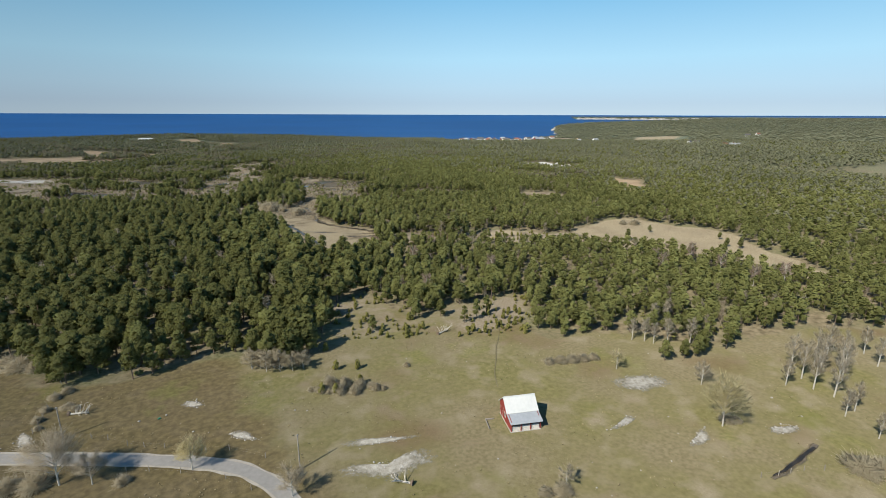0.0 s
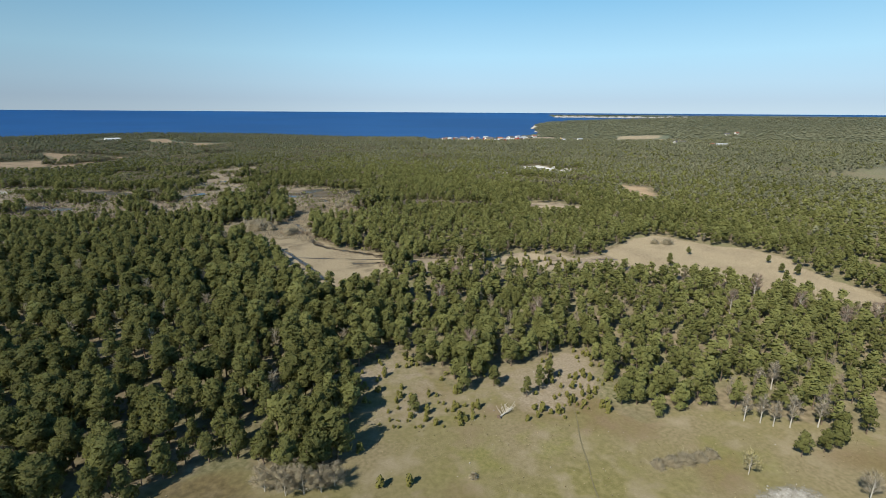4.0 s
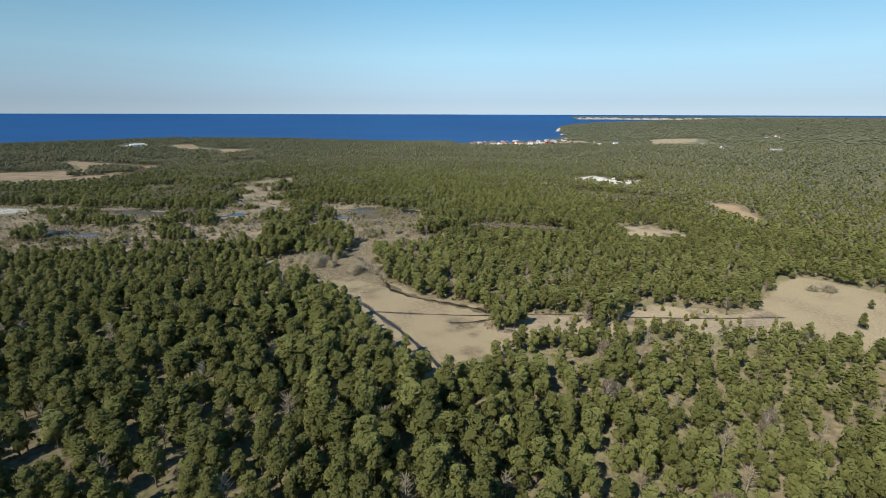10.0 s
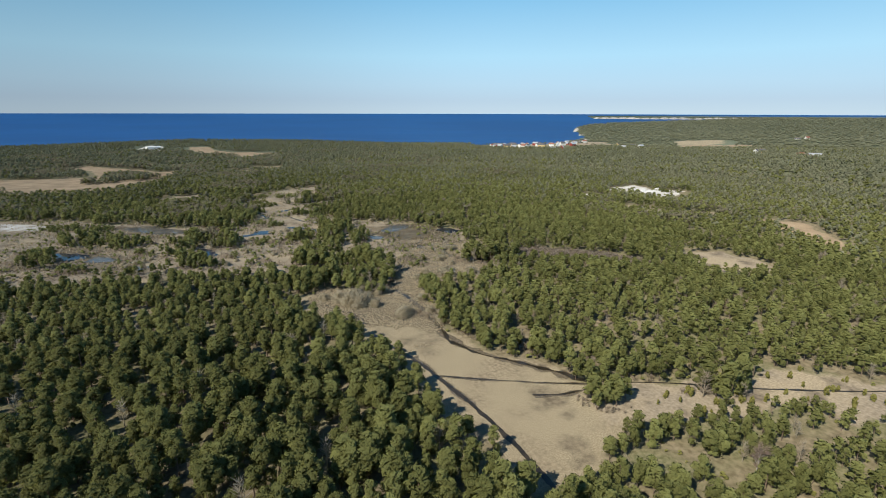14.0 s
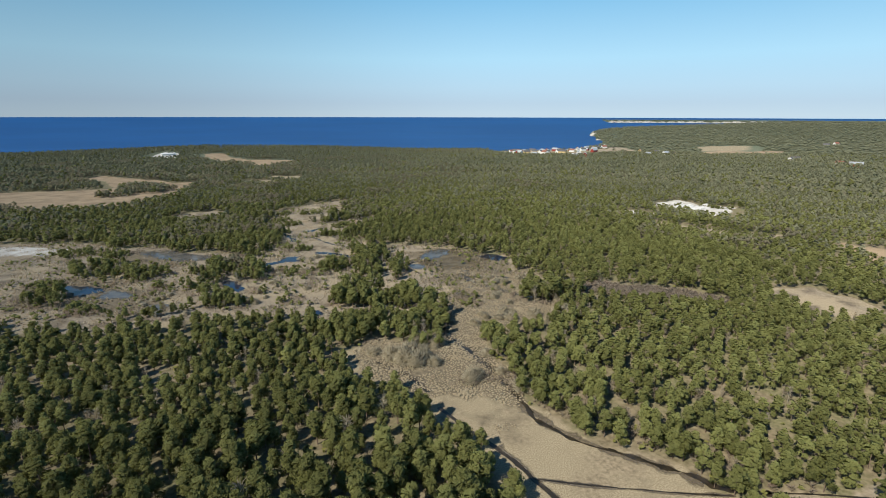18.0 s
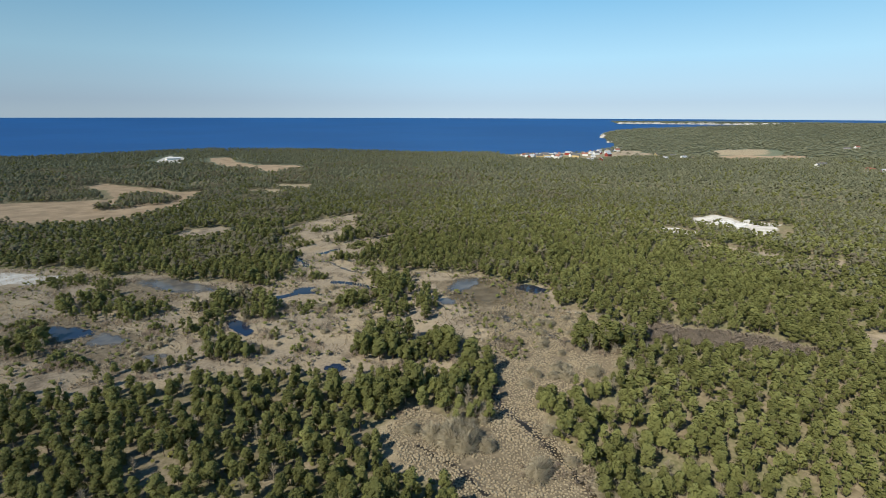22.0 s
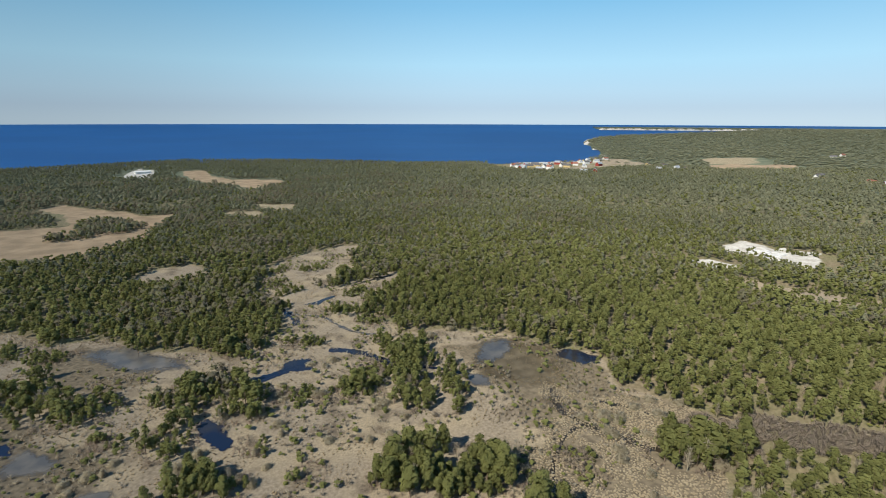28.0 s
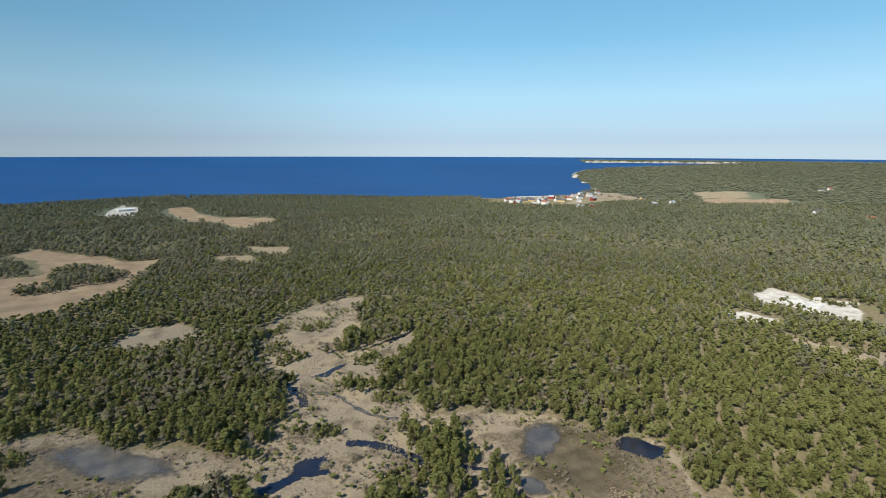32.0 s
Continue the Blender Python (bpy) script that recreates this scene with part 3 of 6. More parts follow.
def frayed(material, scale=0.9, soft_rim=0.16):
    """Lets a patch's material thin out unevenly towards its rim."""
    n, l = material.node_tree.nodes, material.node_tree.links
    a = n.new("ShaderNodeAttribute")
    a.attribute_name = "rim"
    t, t2 = noise_node(n, l, scale, 6), noise_node(n, l, scale * 0.25, 3)
    k = math_node(n, l, "ADD", math_node(n, l, "MULTIPLY", t.outputs["Fac"], 1.0), math_node(n, l, "MULTIPLY", t2.outputs["Fac"], 0.6))
    f = ramp(n, l, math_node(n, l, "ADD", math_node(n, l, "MULTIPLY", a.outputs["Fac"], 1.1), k), 1.0, 1.0 + soft_rim)
    clear, ms = n.new("ShaderNodeBsdfTransparent"), n.new("ShaderNodeMixShader")
    l.new(f, ms.inputs[0])
    l.new(clear.outputs[0], ms.inputs[1])
    l.new(n["Principled BSDF"].outputs[0], ms.inputs[2])
    l.new(ms.outputs[0], n["Material Output"].inputs["Surface"])


WATERS = []


def pond(name, poly, material, label, z=0.1, category="pond"):
    """A flat patch with an uneven rim that lies close over the ground."""
    if category == "pond":
        WATERS.append(poly)
    p = smooth_ring(poly)
    q = np.roll(p, -1, 0)
    p = np.stack([p, (p + q) / 2], 1).reshape(-1, 2)
    for size, amp, sd in ((7.0, 3.2, 21), (2.6, 1.5, 25)):
        amp = amp * min(1.0, math.sqrt(abs(np.ptp(p[:, 0]) * np.ptp(p[:, 1]))) / 14)
        p = p + amp * np.stack([vnoise(p[:, 0], p[:, 1], size, sd) - 0.5, vnoise(p[:, 0], p[:, 1], size, sd + 1) - 0.5], -1)
    c0, k = p.mean(0), len(p)
    rings = [c0 + (p - c0) * f for f in (1.28, 0.86, 0.45)] + [c0[None]]
    v = np.concatenate([np.column_stack([r, land(r[:, 0], r[:, 1]) + z + 0.02 * i]) for i, r in enumerate(rings)])
    i = np.arange(k)
    j = (i + 1) % k
    f = [np.stack([i + a * k, j + a * k, j + a * k + k], -1) for a in (0, 1)] + [np.stack([i + a * k, j + a * k + k, i + a * k + k], -1) for a in (0, 1)]
    f.append(np.stack([i + 2 * k, j + 2 * k, np.full(k, 3 * k)], -1))
    me = mesh_np(name, v, np.concatenate(f), [material])
    a = me.attributes.new("rim", "FLOAT", "POINT")
    a.data.foreach_set("value", np.concatenate([np.zeros(k), np.full(k, 0.50), np.full(k, 1.0), [1.0]]).astype(np.float32))
    return tagged(new(name, me), label, category, kind="structure")


for m_, sc, soft_rim in ((POND, 0.6, 0.22), (SHALLOW, 0.45, 0.55), (MURKY, 0.22, 0.7), (DITCH, 0.7, 0.2), (MUDDY, 0.5, 0.7), (BARE, 1.3, 0.9)):
    frayed(m_, sc, soft_rim)
MURKY.node_tree.nodes["Principled BSDF"].inputs["Specular IOR Level"].default_value = 0.2


def dry(x, y):
    """Which points lie in no pond."""
    f = np.ones(x.shape, bool)
    for p in WATERS:
        f &= ~inside(p, x, y)
    return f


def ribbon(name, line, width, material, label, category, z=0.08, wobble=0.5, level=None):
    """A strip along a line, as broad as width with uneven edges."""
    p = np.array(line, float)
    for _ in range(3):
        p = np.concatenate([p[:1], np.stack([0.75 * p[:-1] + 0.25 * p[1:], 0.25 * p[:-1] + 0.75 * p[1:]], 1).reshape(-1, 2), p[-1:]])
    d = np.gradient(p, axis=0)
    d /= np.linalg.norm(d, axis=1)[:, None] + 1e-9
    nrm = np.stack([-d[:, 1], d[:, 0]], -1)
    wl_ = width / 2 * (1 + wobble * (vnoise(p[:, 0], p[:, 1], 3, 31) - 0.5) * 2)
    wr_ = width / 2 * (1 + wobble * (vnoise(p[:, 0], p[:, 1], 3, 32) - 0.5) * 2)
    a, c_ = p + nrm * wl_[:, None], p - nrm * wr_[:, None]
    rows = [a, p + nrm * wl_[:, None] * 0.4, p - nrm * wr_[:, None] * 0.4, c_]
    v = np.concatenate([np.column_stack([q, (land(q[:, 0], q[:, 1]) if level is None else np.full(len(q), level)) + z]) for q in rows])
    k = len(p)
    i = np.arange(k - 1)
    f = np.concatenate([np.stack([i + s * k, i + s * k + k, i + s * k + k + 1, i + s * k + 1], -1) for s in range(3)])
    me = mesh_np(name, v, f, [material])
    a = me.attributes.new("rim", "FLOAT", "POINT")
    a.data.foreach_set("value", np.concatenate([np.zeros(k), np.full(k, 0.62), np.full(k, 0.62), np.zeros(k)]).astype(np.float32))
    return tagged(new(name, me), label, category, kind="structure")


pond("pond", [(34, 493), (36, 499), (40, 502), (46, 502), (49, 498), (47, 493), (47, 489), (40, 489)], POND, "dark blue pond in pale wetland grass")
pond("pond", [(20, 492), (28, 494.5), (36, 495), (37, 490), (30, 490), (24, 488)], POND, "shallow dark tail of the pond under bushes")
pond("pond", [(-1, 466), (4, 474), (7, 459), (10, 454), (7, 447), (2, 453)], POND, "narrow dark pond beside pine shrubs")
pond("pond", [(-46, 556), (-34, 557), (-22, 551), (-14, 538), (-4, 526), (1, 514), (-10, 517), (-23, 523), (-33, 536)], SHALLOW, "wide shallow blue-grey pool on grey mud")
pond("pond", [(152, 451), (158, 450), (163, 445), (165, 438), (160, 434), (154, 436), (150, 443)], POND, "small dark pond at the wood's edge")
pond("flooded_grass", [(105, 452), (122, 474), (137, 477), (148, 468), (154, 450), (148, 436), (136, 428), (124, 430), (112, 440)], MURKY, "brown shallow flood water over dead grass", 0.07, "flood water")
pond("pond", [(113, 462), (121, 472), (134, 478), (141, 472), (135, 462), (126, 458), (116, 457)], SHALLOW, "blue water at the edge of the flooded grass")
pond("pond", [(100, 450), (105, 455), (109, 452), (111, 446), (107, 440), (102, 442)], SHALLOW, "dark water under the bushes of an island")
pond("pond", [(-76, 499), (-66, 494), (-58, 486), (-56, 478), (-66, 474), (-72, 486)], POND, "dark blue pool on a mud flat")
pond("pond", [(-56, 478), (-49, 480), (-40, 466), (-46, 461), (-56, 467)], SHALLOW, "shallow pool on a mud flat")
pond("pond", [(-35, 446), (-25, 447), (-25, 439), (-32, 436)], SHALLOW, "small muddy pool beside bushes")
pond("pond", [(29, 405), (37, 406), (38, 399), (32, 399)], POND, "small dark pool behind pines")
pond("bog_hollow", [(-36, 397), (-28, 399), (-21, 391), (-25, 387), (-34, 391)], MUDDY, "brown bog hollow with pale stones among pines", 0.06, "hollow")
pond("pond", [(61, 569), (70, 571), (78, 575), (82, 577), (80, 572), (70, 567)], POND, "short blue reach of water in reeds")
ribbon("stream", [(40, 589), (47, 586), (53, 583)], 4.0, SHALLOW, "pale blue reach of a stream below the wood", "stream", 0.12, 0.7)
ribbon("stream", [(47, 575), (51, 561), (53, 550), (51, 541)], 4.6, POND, "blue bend of a stream below the wood's edge", "stream", 0.12, 0.7)
ribbon("stream", [(51, 560), (61, 551), (68, 546), (70, 533), (75, 518), (84, 510)], 2.6, SHALLOW, "faint runnel through pale grass", "stream", 0.12, 0.9)
ribbon("stream", [(98, 590), (110, 593), (118, 597), (130, 597)], 3.2, SHALLOW, "small pale water in a clearing", "stream", 0.12, 0.8)
ribbon("puddle", [(87.3, 37), (92, 36.8), (97, 37.2), (102.5, 37.6)], 0.8, DITCH, "dark wet hollow in the meadow", "puddle", 0.2, 0.8)
ribbon("mud_margin", [(86.5, 36.6), (92, 36.6), (97, 37.1), (104, 37.9)], 2.0, MUDDY, "brown trampled mud round a wet hollow", "mud", 0.10, 0.8)
ribbon("beach", [(842, 1457), (796, 1538), (765, 1602), (742, 1656)], 12, STONE, "pale shingle spit running out into the sea", "beach", 1.2, 0.6, SEA_LEVEL)
ribbon("stream", [(58, 504), (65, 500), (72, 492), (77, 483), (79, 474)], 5.0, POND, "dark curved stream in the wetland", "stream", 0.12)
ribbon("stream", [(104, 452), (97, 462), (88, 470), (79, 474)], 3.4, POND, "narrow dark channel between bushes", "stream", 0.12)
for line, wd in (([(57, 285), (58.5, 264), (60, 249)], 3.0), ([(78, 312), (74, 291), (80, 273), (90, 259), (95, 250)], 5.0), ([(58, 270), (70, 261), (85, 251), (97, 244)], 1.6),
                 ([(79, 327), (78, 341), (77, 354), (83, 368)], 8.0), ([(46, 341), (50, 330), (52, 321)], 6.0), ([(128, 428), (121, 412), (124, 397), (130, 384)], 9.0), ([(78, 246), (88, 242), (97, 242)], 2.0)):
    ribbon("mud_margin", line, wd, MUDDY, "wet brown mud along a ditch", "mud", 0.055, 0.9)
ribbon("ditch", [(51, 309), (54, 292), (57, 281), (58.5, 264), (60, 249.7), (60, 233), (59, 215)], 1.7, DITCH, "straight dark drainage ditch through reeds", "ditch")
ribbon("ditch", [(106, 240.4), (95, 246.8), (95.3, 252), (90, 259), (86.2, 265.8), (80, 273), (75.5, 281.6), (73.5, 290.6), (76, 301)], 1.8, DITCH, "winding dark ditch along the reeds", "ditch", wobble=1.0)
ribbon("ditch", [(104, 241.5), (119.7, 232.7), (131, 224), (146, 214), (167, 202), (190, 190)], 1.0, DITCH, "narrow ditch through dry grass", "ditch")
ribbon("ditch", [(58.2, 270), (70, 261.3), (85.4, 251), (97.4, 243.6)], 0.6, DITCH, "thin cross ditch in the reed bed", "ditch", wobble=0.9)
ribbon("ditch", [(78, 247), (86, 243), (95, 242)], 0.8, DITCH, "short dark ditch in the reed bed", "ditch", wobble=0.9)
ribbon("stream", [(76, 301), (78, 312), (79, 327), (78, 341), (77, 354), (83, 368)], 2.6, DITCH, "dark stream among tussocks", "stream", wobble=1.0)
ribbon("stream", [(44, 345), (47, 337), (50, 330), (52, 318)], 1.8, DITCH, "dark runnel in trodden marsh", "stream", wobble=1.0)
ribbon("stream", [(83, 368), (92, 385), (104, 396), (118, 402)], 1.6, DITCH, "dark runnel in the marsh", "stream", wobble=1.0)
ribbon("stream", [(128, 427), (122, 416), (120, 407), (124.5, 397), (128, 386), (136, 374)], 3.4, DITCH, "dark wet channel among tussocks", "stream", wobble=1.0)
ribbon("stream", [(138, 410), (145, 402), (149, 391), (151, 384)], 1.6, DITCH, "thin dark channel among tussocks", "stream", wobble=1.0)
ribbon("road", [(-300, 262), (-210, 212), (-140, 172), (-90, 142), (-52, 118), (-34, 108), (-11, 95.5), (2, 87), (7, 81.5), (10, 75), (12, 68), (13, 58), (12, 40), (8, 10), (2, -30)],
       2.7, TARMAC, "narrow worn grey country road", "road", 0.14, 0.05)
ribbon("road_verge", [(-300, 262), (-210, 212), (-140, 172), (-90, 142), (-52, 118), (-34, 108), (-11, 95.5), (2, 87), (7, 81.5), (10, 75), (12, 68), (13, 58), (12, 40), (8, 10), (2, -30)],
       3.7, GRAVEL, "pale gravel verges of the country road", "verge", 0.10, 0.18)
ribbon("footpath", [(61.5, 85), (64.5, 91), (69, 96.5), (72.5, 102), (77.5, 107.5), (81.2, 112.7)], 0.2, TRODDEN, "faint trodden path through the meadow grass", "footpath", 0.07, 0.5)
ribbon("track", [(-36, 110.5), (-39, 114), (-44, 119), (-52, 128)], 2.4, GRAVEL, "sandy side track off the road", "track", 0.16, 0.5)


# ---------- plants ----------
OCTA_V = np.array([(1, 0, 0), (0, 1, 0), (-1, 0, 0), (0, -1, 0), (0, 0, 1), (0, 0, -1)], float)
OCTA_F = np.array([(0, 1, 4), (1, 2, 4), (2, 3, 4), (3, 0, 4), (1, 0, 5), (2, 1, 5), (3, 2, 5), (0, 3, 5)])


def puffed(tv, centre, up=0.25):
    """Normals that point out of the crown, for soft foliage."""
    d = tv - np.array(centre)
    d = d / (np.linalg.norm(d, axis=1)[:, None] + 1e-6)
    d[:, 2] += up
    return d / (np.linalg.norm(d, axis=1)[:, None] + 1e-6)


def join(pieces):
    """One template out of pieces of (vertices, triangles, tone)."""
    v, f, t, k = [], [], [], 0
    for a, b_, c_ in pieces:
        v.append(a)
        f.append(b_ + k)
        t.append(np.full(len(a), c_))
        k += len(a)
    return np.concatenate(v), np.concatenate(f), np.concatenate(t)


def lump(rng, centre, r, flat=0.7):
    v = OCTA_V * (1 + 0.35 * (rng.random((6, 1)) - 0.5)) + 0.22 * (rng.random((6, 3)) - 0.5)
    a = rng.random() * 6.28
    ca, sa = math.cos(a), math.sin(a)
    v = v @ np.array([(ca, sa, 0), (-sa, ca, 0), (0, 0, 1)])
    return v * np.array([r, r, r * flat]) + centre


def tufts(rng, centres, radii, count, size):
    """Loose needle sprays that lie over the lumps like shingles, tips lifted."""
    v, f = [], []
    for k in range(count):
        i = rng.integers(len(centres))
        d = rng.normal(size=3)
        d[2] = abs(d[2]) * 0.8 + 0.05
        d /= np.linalg.norm(d)
        p = centres[i] + d * radii[i] * np.array([1, 1, 0.72]) * (0.85 + 0.3 * rng.random())
        s1 = np.cross(d, rng.normal(size=3))
        s1 /= np.linalg.norm(s1) + 1e-9
        s2 = np.cross(d, s1)
        s = size * (0.55 + 0.8 * rng.random())
        tip = p + s2 * s * 0.8 + d * s * (0.05 + 0.45 * rng.random())
        v += [p - s1 * s * 0.5 - s2 * s * 0.3, p + s1 * s * 0.5 - s2 * s * 0.3, tip]
        f.append((3 * k, 3 * k + 1, 3 * k + 2))
    return np.array(v), np.array(f)


def trunk_arrays(h, r0, r1, sides=5, lean=(0, 0)):
    a = np.arange(sides) * 2 * math.pi / sides
    ring = np.stack([np.cos(a), np.sin(a)], -1)
    v = np.concatenate([np.column_stack([ring * r0, np.full(sides, -0.3)]), np.column_stack([ring * r1 + np.array(lean), np.full(sides, h)])])
    f = []
    for i in range(sides):
        j = (i + 1) % sides
        f += [(i, j, sides + j), (i, sides + j, sides + i)]
    return v, np.array(f)


def dome(rng, sides, rings):
    """A rough half-ball, open below: its points, triangles and outward normals."""
    rows, f = [], []
    lat = np.linspace(-0.35, 0.75, rings) if rings > 1 else np.array([-0.15])
    for i, e in enumerate(lat):
        a = (np.arange(sides) + 0.5 * i + 0.5 * rng.random(sides)) * 2 * math.pi / sides
        rows.append(np.stack([np.cos(a) * math.cos(e), np.sin(a) * math.cos(e), np.full(sides, math.sin(e))], -1))
    v = np.vstack(rows + [np.array([[0.0, 0.0, 1.0]])])
    for i in range(rings - 1):
        for k in range(sides):
            j = (k + 1) % sides
            f += [(i * sides + k, i * sides + j, i * sides + sides + j), (i * sides + k, i * sides + sides + j, i * sides + sides + k)]
    for k in range(sides):
        f.append(((rings - 1) * sides + k, (rings - 1) * sides + (k + 1) % sides, rings * sides))
    return v * (0.78 + 0.40 * rng.random((len(v), 1))), np.array(f), v


def billow_crown(seed, clumps, n_tufts, h=8.6, width=2.5, tuft=0.5, sides=5, rings=2, base=0.14, peak=0.5, flat=0.95, wild=0.16):
    """A pine's crown h metres tall: billowing clumps of needles up the stem, with small tufts all over them; with its normals."""
    rng = np.random.default_rng(seed)
    z0 = h * (base + 0.1 * rng.random())
    tilt = (rng.random(2) - 0.5) * 0.18 * width
    vs, fs, ts, ns, k0, at_, rad = [], [], [], [], 0, [], []
    top = h - 0.48 * width
    for k in range(clumps):
        t = ((k + 0.2 + 0.6 * rng.random()) / clumps) ** 0.8
        a = k * 2.4 + 0.9 * rng.random()
        out = width * math.sqrt(1 - (0.9 * t) ** (2.4 - peak)) * (0.38 + 0.34 * rng.random())
        r = width * (0.52 - 0.10 * t) * (0.75 + 0.5 * rng.random())
        at_.append(np.array([math.cos(a) * out + tilt[0] * t, math.sin(a) * out + tilt[1] * t, z0 + (top - z0) * t]))
        rad.append(r)
    at_.append(np.array([tilt[0], tilt[1], top]))
    rad.append((0.50 - 0.16 * peak) * width)
    heart = np.array([0, 0, z0 + 0.45 * (h - z0)])

    def shade(p, d):
        o = p - heart
        o = o / (np.linalg.norm(o, axis=-1)[..., None] + 1e-6)
        n_ = 0.36 * d + 0.72 * o + np.array([0, 0, 0.30]) + wild * rng.normal(size=d.shape)
        return n_ / (np.linalg.norm(n_, axis=-1)[..., None] + 1e-6)

    squash = np.array([1.0, 1.0, flat])
    own = (0.14 + wild) * (rng.random(len(at_)) - 0.5)
    for c_, r, w in zip(at_, rad, own):
        v, f, d = dome(rng, sides, rings)
        p = v * r * squash + c_
        vs.append(p)
        fs.append(f + k0)
        ns.append(shade(p, d))
        # tone rises a little towards the top of each clump
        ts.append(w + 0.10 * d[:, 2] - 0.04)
        k0 += len(v)
    if n_tufts:
        on = rng.choice(len(at_), size=n_tufts, p=np.array(rad) ** 2 / (np.array(rad) ** 2).sum())
        d = rng.normal(size=(n_tufts, 3))
        d[:, 2] = np.abs(d[:, 2]) * 0.9 - 0.25
        d /= np.linalg.norm(d, axis=1)[:, None]
        p = np.array(at_)[on] + d * (np.array(rad)[on] * (0.86 + 0.18 * rng.random(n_tufts)))[:, None] * squash
        s1 = np.cross(d, rng.normal(size=(n_tufts, 3)))
        s1 /= np.linalg.norm(s1, axis=1)[:, None]
        s2 = np.cross(s1, d)
        s2 *= np.sign(s2[:, 2:3] + 0.25)
        sz = (tuft * (0.6 + 0.8 * rng.random(n_tufts)))[:, None]
        v = np.stack([p - s1 * sz * 0.45, p + s1 * sz * 0.45, p + s2 * sz * 0.75 + d * sz * (0.25 + 0.45 * rng.random((n_tufts, 1)))], 1)
        nn = shade(p, d) + 1.3 * wild * rng.normal(size=(n_tufts, 3))
        nn /= np.linalg.norm(nn, axis=1)[:, None]
        vs.append(v.reshape(-1, 3))
        ns.append(np.repeat(nn, 3, 0))
        fs.append(np.arange(3 * n_tufts).reshape(-1, 3) + k0)
        ts.append(np.repeat(own[on] + 1.4 * wild * rng.random(n_tufts) - 0.04, 3))
    return np.concatenate(vs), np.concatenate(fs), np.concatenate(ts), np.concatenate(ns)


def bush_crown(seed, lumps, n_tufts, h, width):
    rng = np.random.default_rng(seed)
    cs, rs, out = [], [], []
    for k in range(lumps):
        a, t = rng.random() * 6.28, rng.random()
        off = width * 0.6 * math.sqrt(rng.random()) * (1 - 0.5 * t)
        c_ = np.array([math.cos(a) * off, math.sin(a) * off, h * (0.2 + 0.55 * t)])
        rad = width * (0.38 + 0.25 * rng.random())
        cs.append(c_)
        rs.append(rad)
        out.append((lump(rng, c_, rad, 0.8 * h / (2 * width)), OCTA_F, 0.3 * rng.random()))
    if n_tufts:
        v, f = tufts(rng, np.array(cs), np.array(rs), n_tufts, 0.35 * width)
        out.append((v, f, 0.2))
    return join(out)


def spray(seed, count, h, width, low=0.15, thick=0.06):
    """Bare twigs: thin blades that fan upwards and outwards from the stem."""
    rng = np.random.default_rng(seed)
    v, f = [], []
    for k in range(count):
        a = rng.random() * 6.28
        z0 = h * (low + (0.75 - low) * rng.random())
        d = np.array([math.cos(a), math.sin(a), 0.5 + 0.9 * rng.random()])
        d /= np.linalg.norm(d)
        ln = width * (0.5 + 0.6 * rng.random()) * (1.15 - 0.5 * z0 / h)
        start = np.array([0, 0, z0]) + d * ln * 0.45 * rng.random()
        side = np.cross(d, rng.normal(size=3))
        side /= np.linalg.norm(side) + 1e-9
        w = thick * (0.7 + 0.8 * rng.random())
        end = start + d * ln * 0.75 + (rng.random(3) - 0.5) * 0.5
        v += [start - side * w, start + side * w, end]
        f.append((3 * k, 3 * k + 1, 3 * k + 2))
    return np.array(v), np.array(f), 0.3 * rng.random(3 * count)


def scatter(name, templates, x, y, size, tone, mat, label, category, z_off=0.0, seed=1, soft=None):
    """Many plants as one object of stuff: each a turned and scaled template."""
    if len(x) == 0:
        return None
    rng = np.random.default_rng(seed)
    z = land(x, y) + z_off
    which = rng.integers(len(templates), size=len(x))
    vs, fs, ts, ns, k = [], [], [], [], 0
    for i, (tv, tf, tt, *own) in enumerate(templates):
        s = which == i
        m = int(s.sum())
        if not m:
            continue
        a = rng.random(m) * 6.28
        ca, sa = np.cos(a)[:, None], np.sin(a)[:, None]
        sz = size[s][:, None]
        wide = sz * (0.85 + 0.42 * rng.random((m, 1)))
        X = (tv[:, 0] * ca - tv[:, 1] * sa) * wide + x[s][:, None]
        Y = (tv[:, 0] * sa + tv[:, 1] * ca) * wide + y[s][:, None]
        Z = tv[:, 2] * sz + z[s][:, None]
        vs.append(np.stack([X, Y, Z], -1).reshape(-1, 3))
        ts.append((tone[s][:, None] + tt[None] - 0.1).ravel())
        if soft is not None:
            p = own[0] if own else puffed(tv, (0, 0, soft))
            ns.append(np.stack([p[:, 0] * ca - p[:, 1] * sa, p[:, 0] * sa + p[:, 1] * ca, np.broadcast_to(p[:, 2], (m, len(p)))], -1).reshape(-1, 3))
        fs.append((tf[None] + (np.arange(m) * len(tv))[:, None, None] + k).reshape(-1, 3))
        k += m * len(tv)
    me = mesh_np(name, np.concatenate(vs), np.concatenate(fs), [mat], np.concatenate(ts), normals=np.concatenate(ns) if ns else None)
    return tagged(new(name, me), label, category, kind="stuff")


def jittered(x0, x1, y0, y1, step, seed):
    rng = np.random.default_rng(seed)
    X, Y = np.meshgrid(np.arange(x0, x1, step), np.arange(y0, y1, step))
    X, Y = X.ravel(), Y.ravel()
    return X + (rng.random(len(X)) - 0.5) * step * 0.95, Y + (rng.random(len(X)) - 0.5) * step * 0.95


def near_line(x, y):
    """Distance from the line of flight, which runs north over x = 0 from y = 0 to 330."""
    return np.hypot(x, y - np.clip(y, 0, 330))


